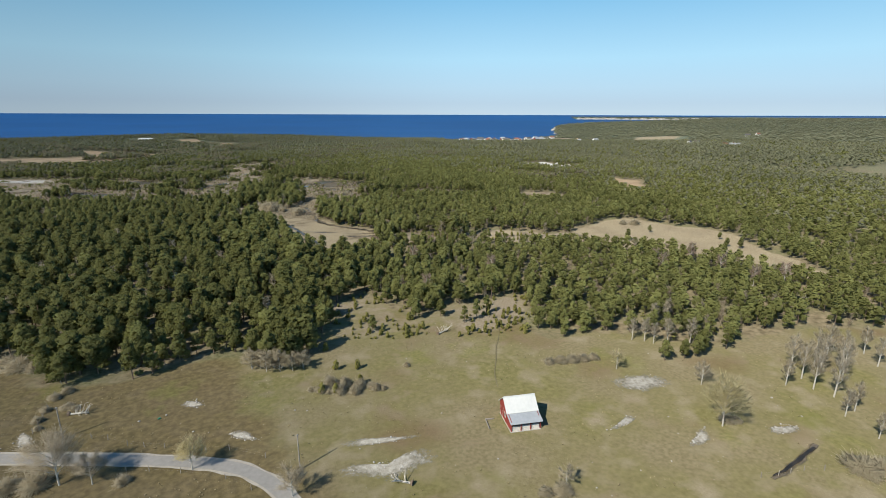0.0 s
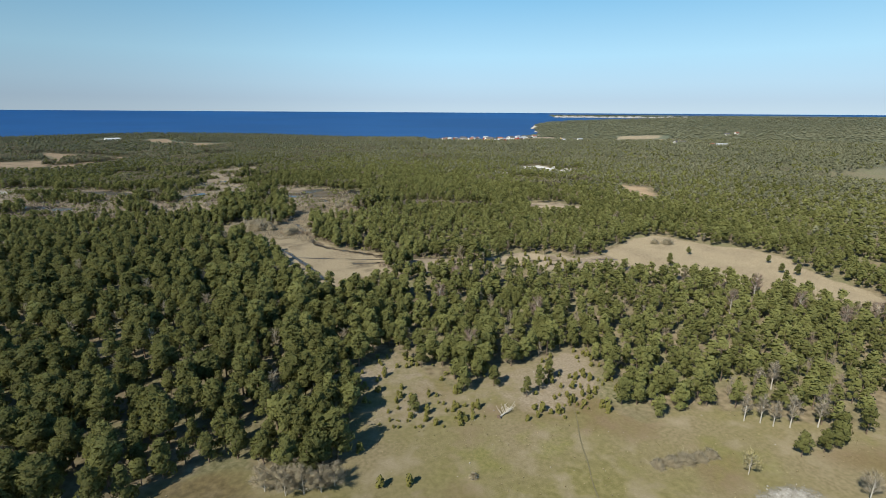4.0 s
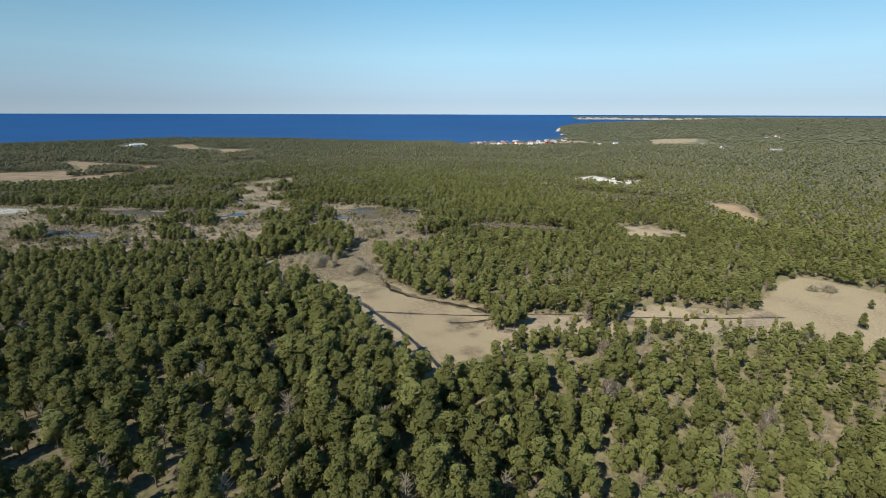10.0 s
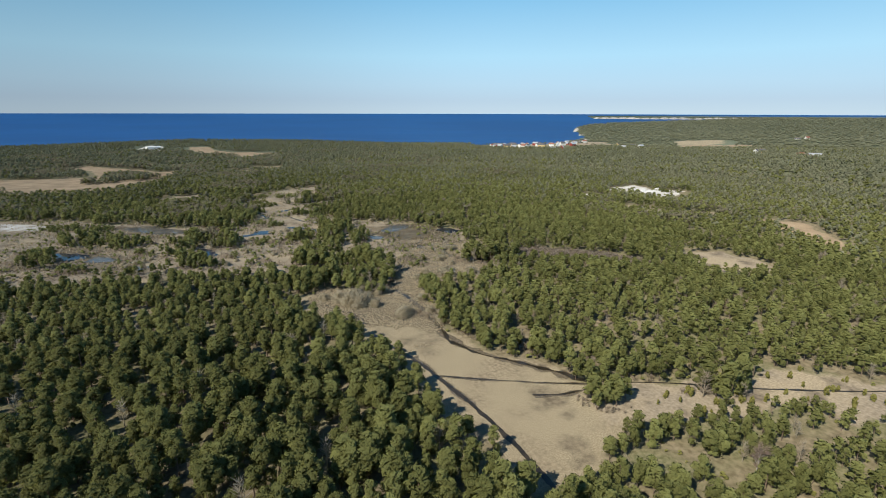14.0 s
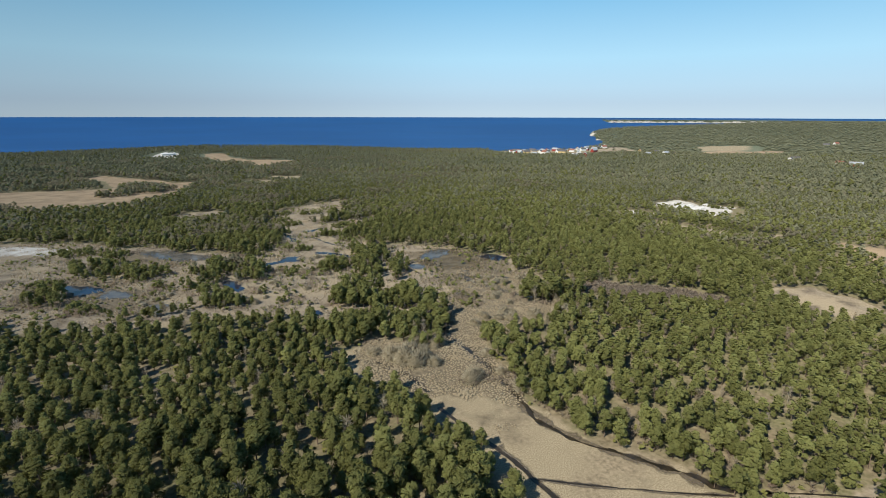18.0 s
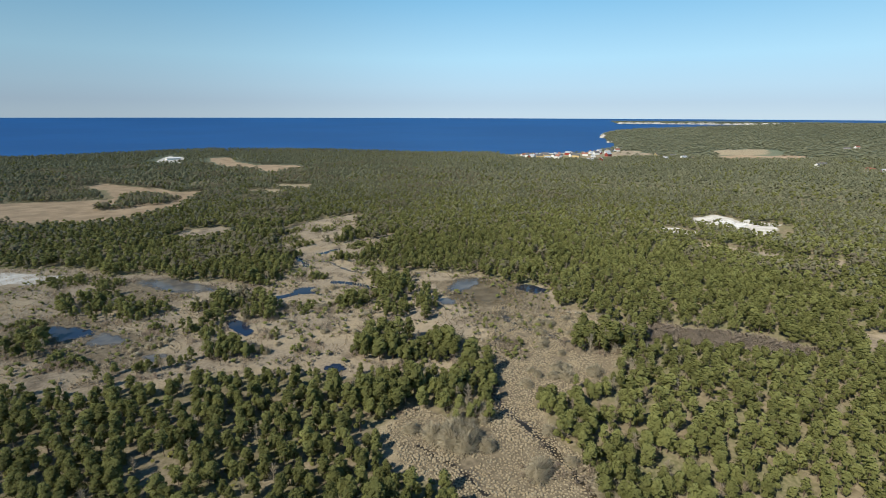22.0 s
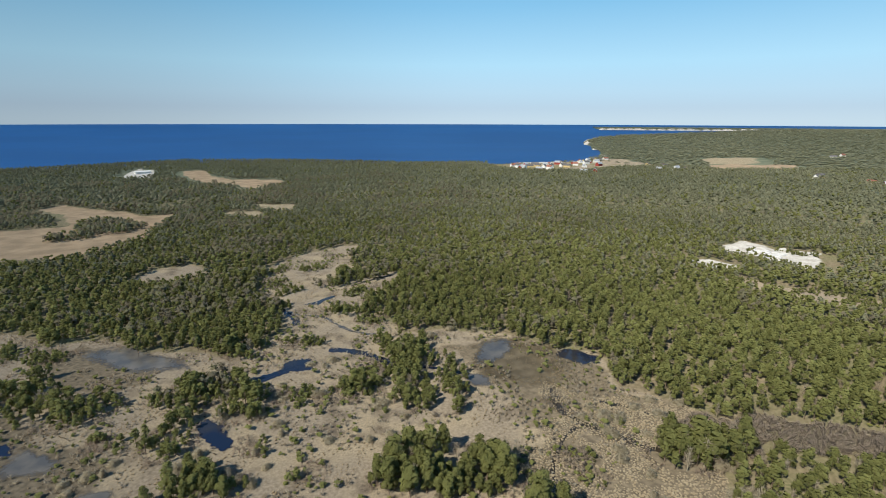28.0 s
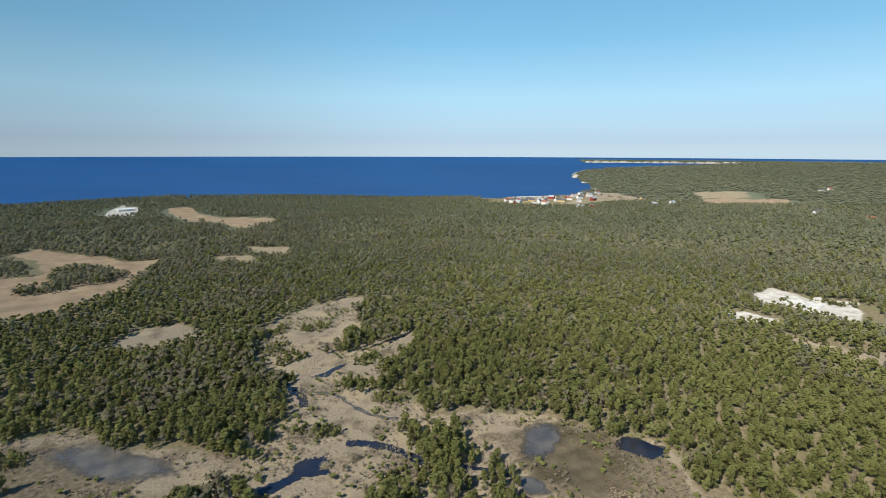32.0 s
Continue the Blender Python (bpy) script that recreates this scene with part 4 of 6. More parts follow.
def in_view(x, y, margin=8.0):
    """Inside the sector that the flight looks over."""
    f = np.zeros(x.shape, bool)
    for y0 in (0, 110, 220, 330):
        a = np.degrees(np.arctan2(x, y - y0))
        f |= (a > -15 - margin) & (a < 74 + margin)
    return f | ((np.abs(x) < 60) & (y > 0) & (y < 360))


# --- where the trees stand
NEAR, MID, FAR, EDGE = 118.0, 310.0, 640.0, 1500.0
tx, ty = jittered(-420, 700, -40, 1000, 4.35, 5)
td = near_line(tx, ty)
ok = ~opened(tx, ty) & in_view(tx, ty) & (td < FAR) & ~is_sea(tx, ty)
tx, ty, td = tx[ok], ty[ok], td[ok]
rngt = np.random.default_rng(11)
gap = vnoise(tx, ty, 14, 41) * 0.6 + vnoise(tx, ty, 5, 42) * 0.4
isl = island(tx, ty)
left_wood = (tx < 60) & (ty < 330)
sparse = np.where(left_wood, 0.16, 0.10)
thin_south = inside(SPARSE_SOUTH, tx, ty)
sparse = np.where(thin_south, 0.08 + 0.16 * sstep(0.35, 0.7, vnoise(tx, ty, 26, 48)), sparse)
sparse = np.where((tx > 34) & (ty < 215), 0.08 + 0.15 * sstep(0.35, 0.65, vnoise(tx, ty, 30, 46)), sparse)
sparse = np.where((tx > 95) & (ty > 235) & (ty < 365), 0.06 + 0.16 * sstep(0.40, 0.72, vnoise(tx, ty, 24, 47)), sparse)
keep = (gap > sparse + 0.06) | isl
keep &= rngt.random(len(tx)) > np.where(left_wood, 0.16, 0.05)
keep &= ~isl
for step in (11.0, 20.0):
    keep &= ~(opened(tx + 0.42 * step, ty + 0.9 * step) & (td > 430))
keep &= ~(opened(tx + 3.0, ty + 5.5) & (td > 260) & (rngt.random(len(tx)) < 0.6))
tx, ty, td, left_wood, isl = tx[keep], ty[keep], td[keep], left_wood[keep], isl[keep]
kind = rngt.random(len(tx))
size = np.where(left_wood, 1.12, 0.88) * np.where(left_wood, 0.62 + 0.68 * rngt.random(len(tx)), 0.84 + 0.30 * rngt.random(len(tx))) * (0.88 + 0.24 * vnoise(tx, ty, 45, 43))
size = np.where(isl, size * 0.72, size)
for step in (5.0, 10.0):
    size = np.where(opened(tx + 0.5 * step, ty + 0.86 * step) & (ty > 165), size * 0.86, size)
# darker old pines left, yellower ones right; sun hot spot and vignetting painted in too
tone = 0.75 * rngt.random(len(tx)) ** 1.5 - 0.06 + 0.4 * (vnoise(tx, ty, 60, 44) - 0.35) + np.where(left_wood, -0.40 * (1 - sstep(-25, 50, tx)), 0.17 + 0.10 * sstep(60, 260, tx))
# lens vignetting put into the tone: crowns darken towards the west
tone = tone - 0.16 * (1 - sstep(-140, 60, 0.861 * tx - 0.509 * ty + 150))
tone = np.where((kind > 0.95) & ~left_wood, tone + 0.35, np.where(kind > 0.96, tone + 0.6, tone))
bare = kind < np.where((tx > 85) & (ty < 365), 0.10, 0.06)
pine = ~bare

# the wooded islands stand closer
ex, ey = jittered(-180, 200, 200, 930, 3.1, 17)
ok = island(ex, ey) & (rngt.random(len(ex)) > 0.10 + 0.42 * sstep(0.50, 0.72, vnoise(ex, ey, 8, 72)))
ex, ey = ex[ok], ey[ok]
tx, ty, td = np.concatenate([tx, ex]), np.concatenate([ty, ey]), np.concatenate([td, near_line(ex, ey)])
big = vnoise(ex, ey, 9, 71)
size = np.concatenate([size, np.where(ey < 420, 1.40, 1.0) * (0.50 + 0.65 * big) * (0.65 + 0.55 * rngt.random(len(ex)))])
tone = np.concatenate([tone, 0.5 * rngt.random(len(ex)) + 0.15])
bare = np.concatenate([bare, rngt.random(len(ex)) < 0.15])
pine = ~bare

T0 = [billow_crown(100 + k, 9 + k % 4, 420, h=7.6 + 0.45 * (k % 5), width=2.0 + 0.14 * (k % 4), tuft=0.46, peak=0.3 + 0.18 * (k % 5)) for k in range(10)]
T1 = [billow_crown(200 + k, 7 + k % 3, 88, h=7.4 + 0.45 * (k % 4), width=2.1 + 0.14 * (k % 4), tuft=0.58, sides=4, peak=0.25 + 0.18 * (k % 5), wild=0.08) for k in range(8)]
T2 = [billow_crown(300 + k, 3 + k % 2, 14, h=6.8 + 0.25 * (k % 4), width=2.5 + 0.12 * (k % 3), tuft=0.9, sides=4, peak=0.22 * (k % 4), wild=0.05) for k in range(8)]
STEM = trunk_arrays(6.0, 0.17, 0.09, 4)
STEM = (STEM[0], STEM[1], np.zeros(len(STEM[0])))

# the pines that stand nearest to the flight are things of their own
order = np.argsort(np.where(pine, td + np.where(ty < 60, 60, 0), 1e9))
single = np.zeros(len(tx), bool)
single[order[:300]] = True

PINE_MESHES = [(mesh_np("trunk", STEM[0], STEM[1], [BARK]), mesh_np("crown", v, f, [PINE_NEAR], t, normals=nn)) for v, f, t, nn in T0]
for _, me_ in PINE_MESHES:
    me_.attributes.new("single", "FLOAT", "POINT").data.foreach_set("value", np.ones(len(me_.vertices), np.float32))


def pine_tree(x, y, s, k, turn):
    tree = new("pine_tree")
    tree.matrix_world = Matrix.LocRotScale((x, y, float(land(np.array([x]), np.array([y]))[0])), Euler((0, 0, turn)), (s, s, s))
    for name, me_ in zip(("trunk", "crown"), PINE_MESHES[k]):
        o = new(name, me_)
        o.parent = tree
    word = "tall" if s > 1.1 else ("low" if s < 0.8 else "middle-sized")
    return tagged(tree, f"{word} dark green pine with a lumpy crown in the wood", "pine tree", "pines of the wood")


for i in np.nonzero(single)[0]:
    pine_tree(float(tx[i]), float(ty[i]), float(size[i]), int(hashed(tx[i:i + 1], ty[i:i + 1], 3)[0] * 9.99), float(tx[i] * 7 % 6.28))

for x, y, s in ((107.5, 75.2, 0.72), (113, 73.4, 0.66), (117, 72.6, 0.78), (121, 73.6, 0.85), (128, 71.5, 0.8), (74, 121, 0.62), (79, 122, 0.75), (70, 129, 0.8), (84, 124, 0.7), (47, 129, 0.6), (202.4, 171.4, 0.75), (235, 139.3, 0.6), (237.5, 134, 0.65), (227, 178, 0.5), (219.6, 130.7, 0.7), (246, 150, 0.5)):
    pine_tree(x, y, s, int(x) % 10, x % 6)

rest = pine & ~single
# further off, more and more crowns take the greyer colour with haze painted in
is_hazed = rngt.random(len(tx)) < 0.9 * sstep(240, 700, td)
for name, lo, hi, temps, mat in (("pine_wood", 0, NEAR, T0, PINE_NEAR), ("pine_wood", NEAR, MID, T1, PINE_NEAR), ("pine_wood", MID, FAR, T2, PINE), ("mixed_wood", MID, FAR, T2, HAZED)):
    s = rest & (td >= lo) & (td < hi) & (is_hazed == (mat == HAZED))
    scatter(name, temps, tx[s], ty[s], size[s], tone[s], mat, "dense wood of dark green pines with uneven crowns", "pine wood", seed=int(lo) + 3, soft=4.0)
s = rest & (td < 220)
scatter("pine_trunks", [STEM], tx[s], ty[s], size[s], tone[s], BARK, "brown bark trunks of the pine wood", "tree trunks", seed=9)

B0 = [join([(spray(400 + k, 110, 8.0, 2.4)[0], spray(400 + k, 110, 8.0, 2.4)[1], 0.3), (*trunk_arrays(6.8, 0.14, 0.04), 0.1)]) for k in range(4)]
s = bare & (td < MID)
scatter("leafless_trees", B0, tx[s], ty[s], size[s] * 0.95, tone[s], TWIGS, "grey leafless trees among the pines", "leafless trees", seed=10)

# undergrowth between the trees
ux, uy = jittered(-120, 420, 0, 620, 4.2, 77)
ud = near_line(ux, uy)
ok = ~opened(ux, uy) & in_view(ux, uy) & (ud < 300) & (vnoise(ux, uy, 9, 50) > 0.58) & (ud < 220)
ux, uy = ux[ok], uy[ok]
U0 = [bush_crown(500 + k, 4, 6, 1.6, 0.9) for k in range(4)]
scatter("juniper_scrub", U0, ux, uy, 0.5 + 0.9 * rngt.random(len(ux)), 0.6 * rngt.random(len(ux)), JUNIPER,
        "low yellow-green juniper scrub under the pines", "scrub", seed=12, soft=0.4)

# --- the wood further off
fx, fy = jittered(-900, 1500, 300, 1900, 7.6, 6)
fd = near_line(fx, fy)
fu, fr = along(fx, fy)
ok = (fd >= FAR) & (fd < EDGE) & in_view(fx, fy, 3) & ~opened(fx, fy) & ~is_sea(fx, fy)
ok &= ~((fu > 1640) & (fu < 2000) & (fr > -60) & (fr < 430) & (vnoise(fx, fy, 60, 61) < 0.85))
ok &= vnoise(fx, fy, 16, 62) > 0.12
for step in (12.0, 24.0, 38.0):
    ok &= ~opened(fx + 0.42 * step, fy + 0.9 * step)
fx, fy = fx[ok], fy[ok]
T3 = [billow_crown(600 + k, 1 + k % 2, 0, h=7.0 + 0.2 * (k % 3), width=3.3, sides=4, peak=0.2 * (k % 3), wild=0.03) for k in range(7)]
# last term paints lens vignetting into the western crowns
ft = 0.42 * rngt.random(len(fx)) ** 1.3 + 0.4 * (vnoise(fx, fy, 90, 44) - 0.3) + 0.10 * sstep(100, 400, fx) - 0.22 * (1 - sstep(-420, 0, fr[ok]))
fs_ = 0.75 + 0.55 * rngt.random(len(fx))
# the share of distant crowns that wear the haze colour
f_hazed = rngt.random(len(fx)) < 0.9 * sstep(360, 800, near_line(fx, fy))
for name, s, mat in (("distant_pine_wood", ~f_hazed, PINE), ("distant_mixed_wood", f_hazed, HAZED)):
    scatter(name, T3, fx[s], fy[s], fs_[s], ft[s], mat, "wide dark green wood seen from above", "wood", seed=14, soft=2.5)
GREY_WOOD = foliage("leafless_crowns", (0.15, 0.130, 0.088), (0.225, 0.20, 0.145), (0.19, 0.19, 0.10), 0.3, 0.4)
lx, ly = jittered(-420, 420, 330, 1300, 5.2, 63)
_, lr = along(lx, ly)
ok = in_view(lx, ly, 3) & ~opened(lx, ly) & ~is_sea(lx, ly) & (near_line(lx, ly) > 130)
ok &= vnoise(lx, ly, 55, 64) * 0.6 + vnoise(lx, ly, 17, 65) * 0.4 > np.where((lr < -120) & (ly > 560), 0.58, 0.76)
lx, ly = lx[ok], ly[ok]
T5 = [billow_crown(650 + k, 5, 30, h=6.8, width=2.3, tuft=0.9, sides=4, rings=1, peak=0.2, wild=0.08) for k in range(5)]
scatter("leafless_wood", T5, lx, ly, 0.7 + 0.5 * rngt.random(len(lx)), 0.8 * rngt.random(len(lx)), GREY_WOOD, "patches of grey-brown leafless trees in the wood", "leafless wood", seed=66, soft=2.5)
hx, hy = jittered(-1500, 4700, 300, 4700, 14.0, 8)
hd = near_line(hx, hy)
hu, hr = along(hx, hy)
ok = (hd >= EDGE) & in_view(hx, hy, 2) & ~opened(hx, hy) & ~is_sea(hx, hy) & (np.hypot(hx, hy) < 4870)
ok &= ~((hu > 1640) & (hu < 2000) & (hr > -60) & (hr < 430) & (vnoise(hx, hy, 60, 61) < 0.85))
ok &= ~((hu > coast(hr) - 45) & (hr > 430) & (hr < 820)) & (hd < 4900)
for step in (40.0, 80.0):
    ok &= ~opened(hx + 0.5 * step, hy + 0.86 * step)
hx, hy = hx[ok], hy[ok]
T4 = [bush_crown(700 + k, 1, 0, 6.5, 10.5) for k in range(6)]
scatter("far_woods", T4, hx, hy, 0.75 + 0.5 * rngt.random(len(hx)), 0.3 * rngt.random(len(hx)) + 0.3 * (vnoise(hx, hy, 300, 44) - 0.3), HAZED,
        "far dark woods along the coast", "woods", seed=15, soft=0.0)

# the same wood beside and behind the flight
qx, qy = jittered(-330, 420, 60, 760, 6.2, 19)
ok = ~in_view(qx, qy) & ~opened(qx, qy) & (near_line(qx, qy) < 420) & (vnoise(qx, qy, 16, 62) > 0.12)
qx, qy = qx[ok], qy[ok]
scatter("surrounding_wood", T3, qx, qy, 0.8 + 0.5 * rngt.random(len(qx)), 0.6 * rngt.random(len(qx)), PINE, "dark green pine wood beside the open ground", "pine wood", seed=16, soft=2.5)


# ---------- the south meadow ----------
def at_ground(x, y):
    return float(land(np.array([float(x)]), np.array([float(y)]))[0])


def child(name, v, f, mat, parent, tone=None, normals=None, label=""):
    o = new(name, mesh_np(name, v, f, [mat], tone, normals=normals))
    o.parent = parent
    if label:
        o["label"] = label
    return o


def barn(x, y, turn):
    """A small red barn with a pale tin roof and an open lean-to along its front."""
    b_ = new("barn")
    b_.matrix_world = pose(x, y, at_ground(x, y), 0, 0, turn)
    w = 6.3
    for name, sec, mat in (("gable_wall", 0.0, RED_PAINT), ("gable_wall", w - 0.14, RED_PAINT)):
        part(name, prism_bm([(2.4, -0.2), (7.0, -0.2), (7.0, 3.0), (4.7, 5.0), (2.4, 3.0)], sec, sec + 0.14), mat, b_)
    part("side_wall", prism_bm([(0.0, -0.2), (2.397, -0.2), (2.397, 2.95), (0.0, 2.2)], 0.0, 0.12), RED_PAINT, b_)
    part("side_wall", prism_bm([(0.9, -0.2), (2.397, -0.2), (2.397, 2.95), (0.9, 2.5)], w - 0.12, w), RED_PAINT, b_)
    part("back_wall", box_bm(0.143, 6.88, -0.2, w - 0.143, 7.0, 3.0), RED_PAINT, b_)
    # wall coloured dark to stand for the shade inside the lean-to
    part("front_wall", box_bm(0.143, 2.45, -0.2, w - 0.143, 2.57, 2.9), SHADOW_WOOD, b_)
    for k in range(11):
        x0 = 0.1 + k * 0.44
        part("board", box_bm(-0.03, 2.5 + x0 * 0.98, -0.1, -0.003, 2.86 + x0 * 0.98 - 0.04, 2.9), RED_PAINT, b_)
    slope = [(2.05, 2.86), (4.7, 5.17), (7.35, 2.86), (7.35, 2.78), (4.7, 5.06), (2.05, 2.78)]
    part("roof", prism_bm(slope, -0.35, w + 0.35), WHITE_TIN, b_, "pale sheet-metal roof")
    for k in range(9):
        xx = -0.2 + k * 0.84
        part("roof_seam", prism_bm([(2.05, 2.90), (4.70, 5.21), (4.70, 5.173), (2.05, 2.863)], xx, xx + 0.05), WHITE_TIN, b_)
    part("ridge_cap", box_bm(-0.36, 4.58, 5.13, w + 0.36, 4.82, 5.21, 0.02), WHITE_TIN, b_)
    part("lean_to_roof", prism_bm([(-0.55, 2.02), (2.04, 2.76), (2.04, 2.69), (-0.55, 1.95)], -0.3, w + 0.3), GREY_TIN, b_, "grey sheet-metal lean-to roof")
    part("eaves_beam", box_bm(0.0, -0.08, 1.86, w, 0.08, 2.02, 0.01), RED_PAINT, b_)
    for k in range(4):
        xx = 0.06 + k * (w - 0.12) / 3
        part("post", box_bm(xx - 0.09, -0.09, -0.2, xx + 0.09, 0.09, 1.857, 0.01), RED_PAINT, b_)
    part("low_wall", box_bm(0.2, 0.14, -0.2, w - 0.2, 0.5, 1.05, 0.05), PLASTER, b_, "white limewashed low wall under the lean-to")
    part("foundation", box_bm(-0.12, -0.25, -0.3, w + 0.1, 7.06, 0.1, 0.04), STONE, b_)
    door = part("door", box_bm(-0.06, 5.2, 0.1, -0.035, 6.5, 2.3), RED_PAINT, b_, "red plank door with a pale frame")
    part("door_frame", box_bm(-0.075, 6.52, 0.1, -0.035, 6.62, 2.4), PLASTER, door)
    part("door_frame", box_bm(-0.075, 5.08, 0.1, -0.035, 5.18, 2.4), PLASTER, door)
    win = part("window", box_bm(-0.055, 3.4, 1.2, -0.035, 4.1, 2.0), GLASS, b_, "small window with a pale frame")
    for q in ((3.32, 1.12, 3.4, 2.08), (4.1, 1.12, 4.18, 2.08), (3.4, 1.12, 4.1, 1.197), (3.4, 2.003, 4.1, 2.08)):
        part("window_frame", box_bm(-0.075, q[0], q[1], -0.035, q[2], q[3]), PLASTER, win)
    return tagged(b_, "small red wooden barn with a pale tin roof and lean-to", "barn")


barn(54.0, 69.6, -17)


def bare_tree(x, y, h, spread, seed, mat_t=TWIGS, mat_b=PALE_BARK, label="", limbs=9, twigs=260, name="leafless_tree", cat="tree", thick=0.042, rise=0.55, low=0.25):
    """A leafless tree: a bent trunk, limbs that fork, and fine twigs at their ends."""
    rng = np.random.default_rng(seed)
    tree = new(name)
    tree.matrix_world = pose(x, y, at_ground(x, y))
    lean = (rng.random(2) - 0.5) * 0.06 * h
    v, f = trunk_arrays(h * 0.72, 0.014 * h + 0.03, 0.04, 7, lean)
    child("trunk", v, f, mat_b, tree)
    tips = []
    for k in range(limbs):
        t = low + (0.85 - low) * (k + rng.random()) / limbs
        a = k * 2.4 + rng.random()
        start = np.array([lean[0] * t, lean[1] * t, h * 0.72 * t])
        d = np.array([math.cos(a), math.sin(a), rise + 0.9 * t])
        d /= np.linalg.norm(d)
        ln = spread * (1.05 - 0.45 * t) * (0.75 + 0.4 * rng.random())
        end = start + d * ln
        mid = (start + end) / 2 + np.array([0, 0, 0.06 * ln])
        vs, fs, k0 = [], [], 0
        for p, q, r0, r1 in ((start, mid, 0.0065 * h, 0.004 * h), (mid, end, 0.004 * h, 0.012)):
            a3 = np.cross(q - p, np.array([0.3, 0.1, 1.0]))
            a3 /= np.linalg.norm(a3)
            b3 = np.cross(q - p, a3)
            b3 /= np.linalg.norm(b3)
            ring = [(a3, b3)[0] * math.cos(s_) + b3 * math.sin(s_) for s_ in np.arange(4) * math.pi / 2]
            vs += [p + r * r0 for r in ring] + [q + r * r1 for r in ring]
            for i in range(4):
                j = (i + 1) % 4
                fs += [(k0 + i, k0 + j, k0 + 4 + j), (k0 + i, k0 + 4 + j, k0 + 4 + i)]
            k0 += 8
        child("limb", np.array(vs), np.array(fs), mat_b, tree)
        tips += [(mid, d), (end, d), ((mid + end) / 2, d), (end * 0.75 + mid * 0.25, d)]
    tips.append((np.array([lean[0], lean[1], h * 0.72]), np.array([0, 0, 1.0])))
    on = rng.integers(len(tips), size=twigs)
    p, d = np.array([q[0] for q in tips])[on], np.array([q[1] for q in tips])[on]
    e = d + rng.normal(size=(twigs, 3)) * 0.6
    e[:, 2] = np.abs(e[:, 2]) * 0.8 + 0.15
    e /= np.linalg.norm(e, axis=1)[:, None]
    p = p + (rng.random((twigs, 3)) - 0.5) * 0.22 * spread
    side = np.cross(e, rng.normal(size=(twigs, 3)))
    side *= thick / np.linalg.norm(side, axis=1)[:, None]
    v = np.stack([p - side, p + side, p + e * (spread * (0.22 + 0.3 * rng.random((twigs, 1))))], 1).reshape(-1, 3)
    f = np.arange(3 * twigs).reshape(-1, 3)
    v[:, 2] = np.clip(v[:, 2], 0.1, h * 1.02)
    child("twig_crown", v, f, mat_t, tree, 0.4 * rng.random(len(v)), normals=puffed(v, (0, 0, 0.3 * h)))
    return tagged(tree, label, cat, "leafless trees of the meadow")


RED_TWIGS = foliage("birch_twigs", (0.28, 0.205, 0.165), (0.43, 0.33, 0.275), (0.34, 0.265, 0.21), 2.0, 0.5)
YELLOW_TWIGS = foliage("mossy_twigs", (0.42, 0.37, 0.215), (0.62, 0.56, 0.35), (0.48, 0.43, 0.22), 2.0, 0.5)
bare_tree(93.6, 50.4, 11.5, 5.0, 1, YELLOW_TWIGS, label="large leafless tree with mossy yellow-grey branches in the meadow", limbs=26, twigs=3600, thick=0.022)
bare_tree(105, 63, 6.5, 2.6, 2, label="small leafless tree beside the meadow track", limbs=14, twigs=1100, thick=0.02)
bare_tree(93, 78, 5.5, 2.3, 3, YELLOW_TWIGS, label="small pale leafless tree on green grass", limbs=14, twigs=1100, thick=0.02)
for k, (x, y, h) in enumerate(((122, 53, 9), (126, 49, 12), (126.5, 45, 13), (120, 40, 8), (124, 40, 9), (117, 33, 7), (153, 47, 11), (135, 52, 13), (139, 55, 12.5),
                               (132, 57, 12), (143, 51, 13), (147, 56, 12), (129, 53, 12), (137, 48, 13), (158, 52, 10), (112.4, 85.7, 9), (113.5, 83.5, 8),
                               (116.2, 81.3, 10), (121.8, 78.2, 10), (124.6, 92.7, 9), (129.5, 91.8, 10), (110, 88, 8))):
    bare_tree(x, y, h, 0.24 * h, 20 + k, label="slender grey leafless tree at the meadow's edge", limbs=14, twigs=1500, thick=0.018, rise=1.1)
bare_tree(-23.5, 94.9, 10.0, 5.6, 61, label="grey leafless tree with crooked boughs beside the road", limbs=22, twigs=2600, thick=0.024)
bare_tree(-18.5, 92.5, 6.5, 3.0, 62, label="grey leafless tree with crooked boughs beside the road", limbs=16, twigs=1500, thick=0.024)
bare_tree(-3.1, 88.2, 6.5, 3.4, 63, YELLOW_TWIGS, label="low leafless tree with yellowish twigs at the road", limbs=18, twigs=1800, thick=0.022)
bare_tree(11.3, 73.0, 6.0, 3.0, 64, label="pale leafless tree beside the road bend", limbs=16, twigs=1400, thick=0.022)
for k, (x, y, hh) in enumerate(((12, 121.5, 5.0), (15, 118.5, 5.6), (18, 117.2, 5.2), (20.8, 116, 4.2), (14, 121, 4.6), (17, 119.5, 4.8), (23.5, 116.3, 3.6))):
    bare_tree(x, y, hh * 1.15, 2.7, 240 + k, GREY_TWIGS, label="crooked pale lichen-covered tree at the wood's edge", limbs=18, twigs=2200, thick=0.024, low=0.06)
bare_tree(53.4, 52.8, 4.5, 2.2, 65, label="small dark leafless tree in the meadow", limbs=9, twigs=300)
for k, (x, y) in enumerate(((172.8, 132.1), (192.2, 128.7), (184, 110), (186, 98), (83.7, 178.6), (71.8, 141.8), (101, 195.7), (169.1, 124.6), (105, 152), (199, 94))):
    bare_tree(x, y, 11.5 + k % 3, 3.2, 80 + k, RED_TWIGS, label="leafless birch with purple-brown twigs among the pines", limbs=16, twigs=1300, thick=0.022, rise=0.9, name="birch_tree", cat="birch")


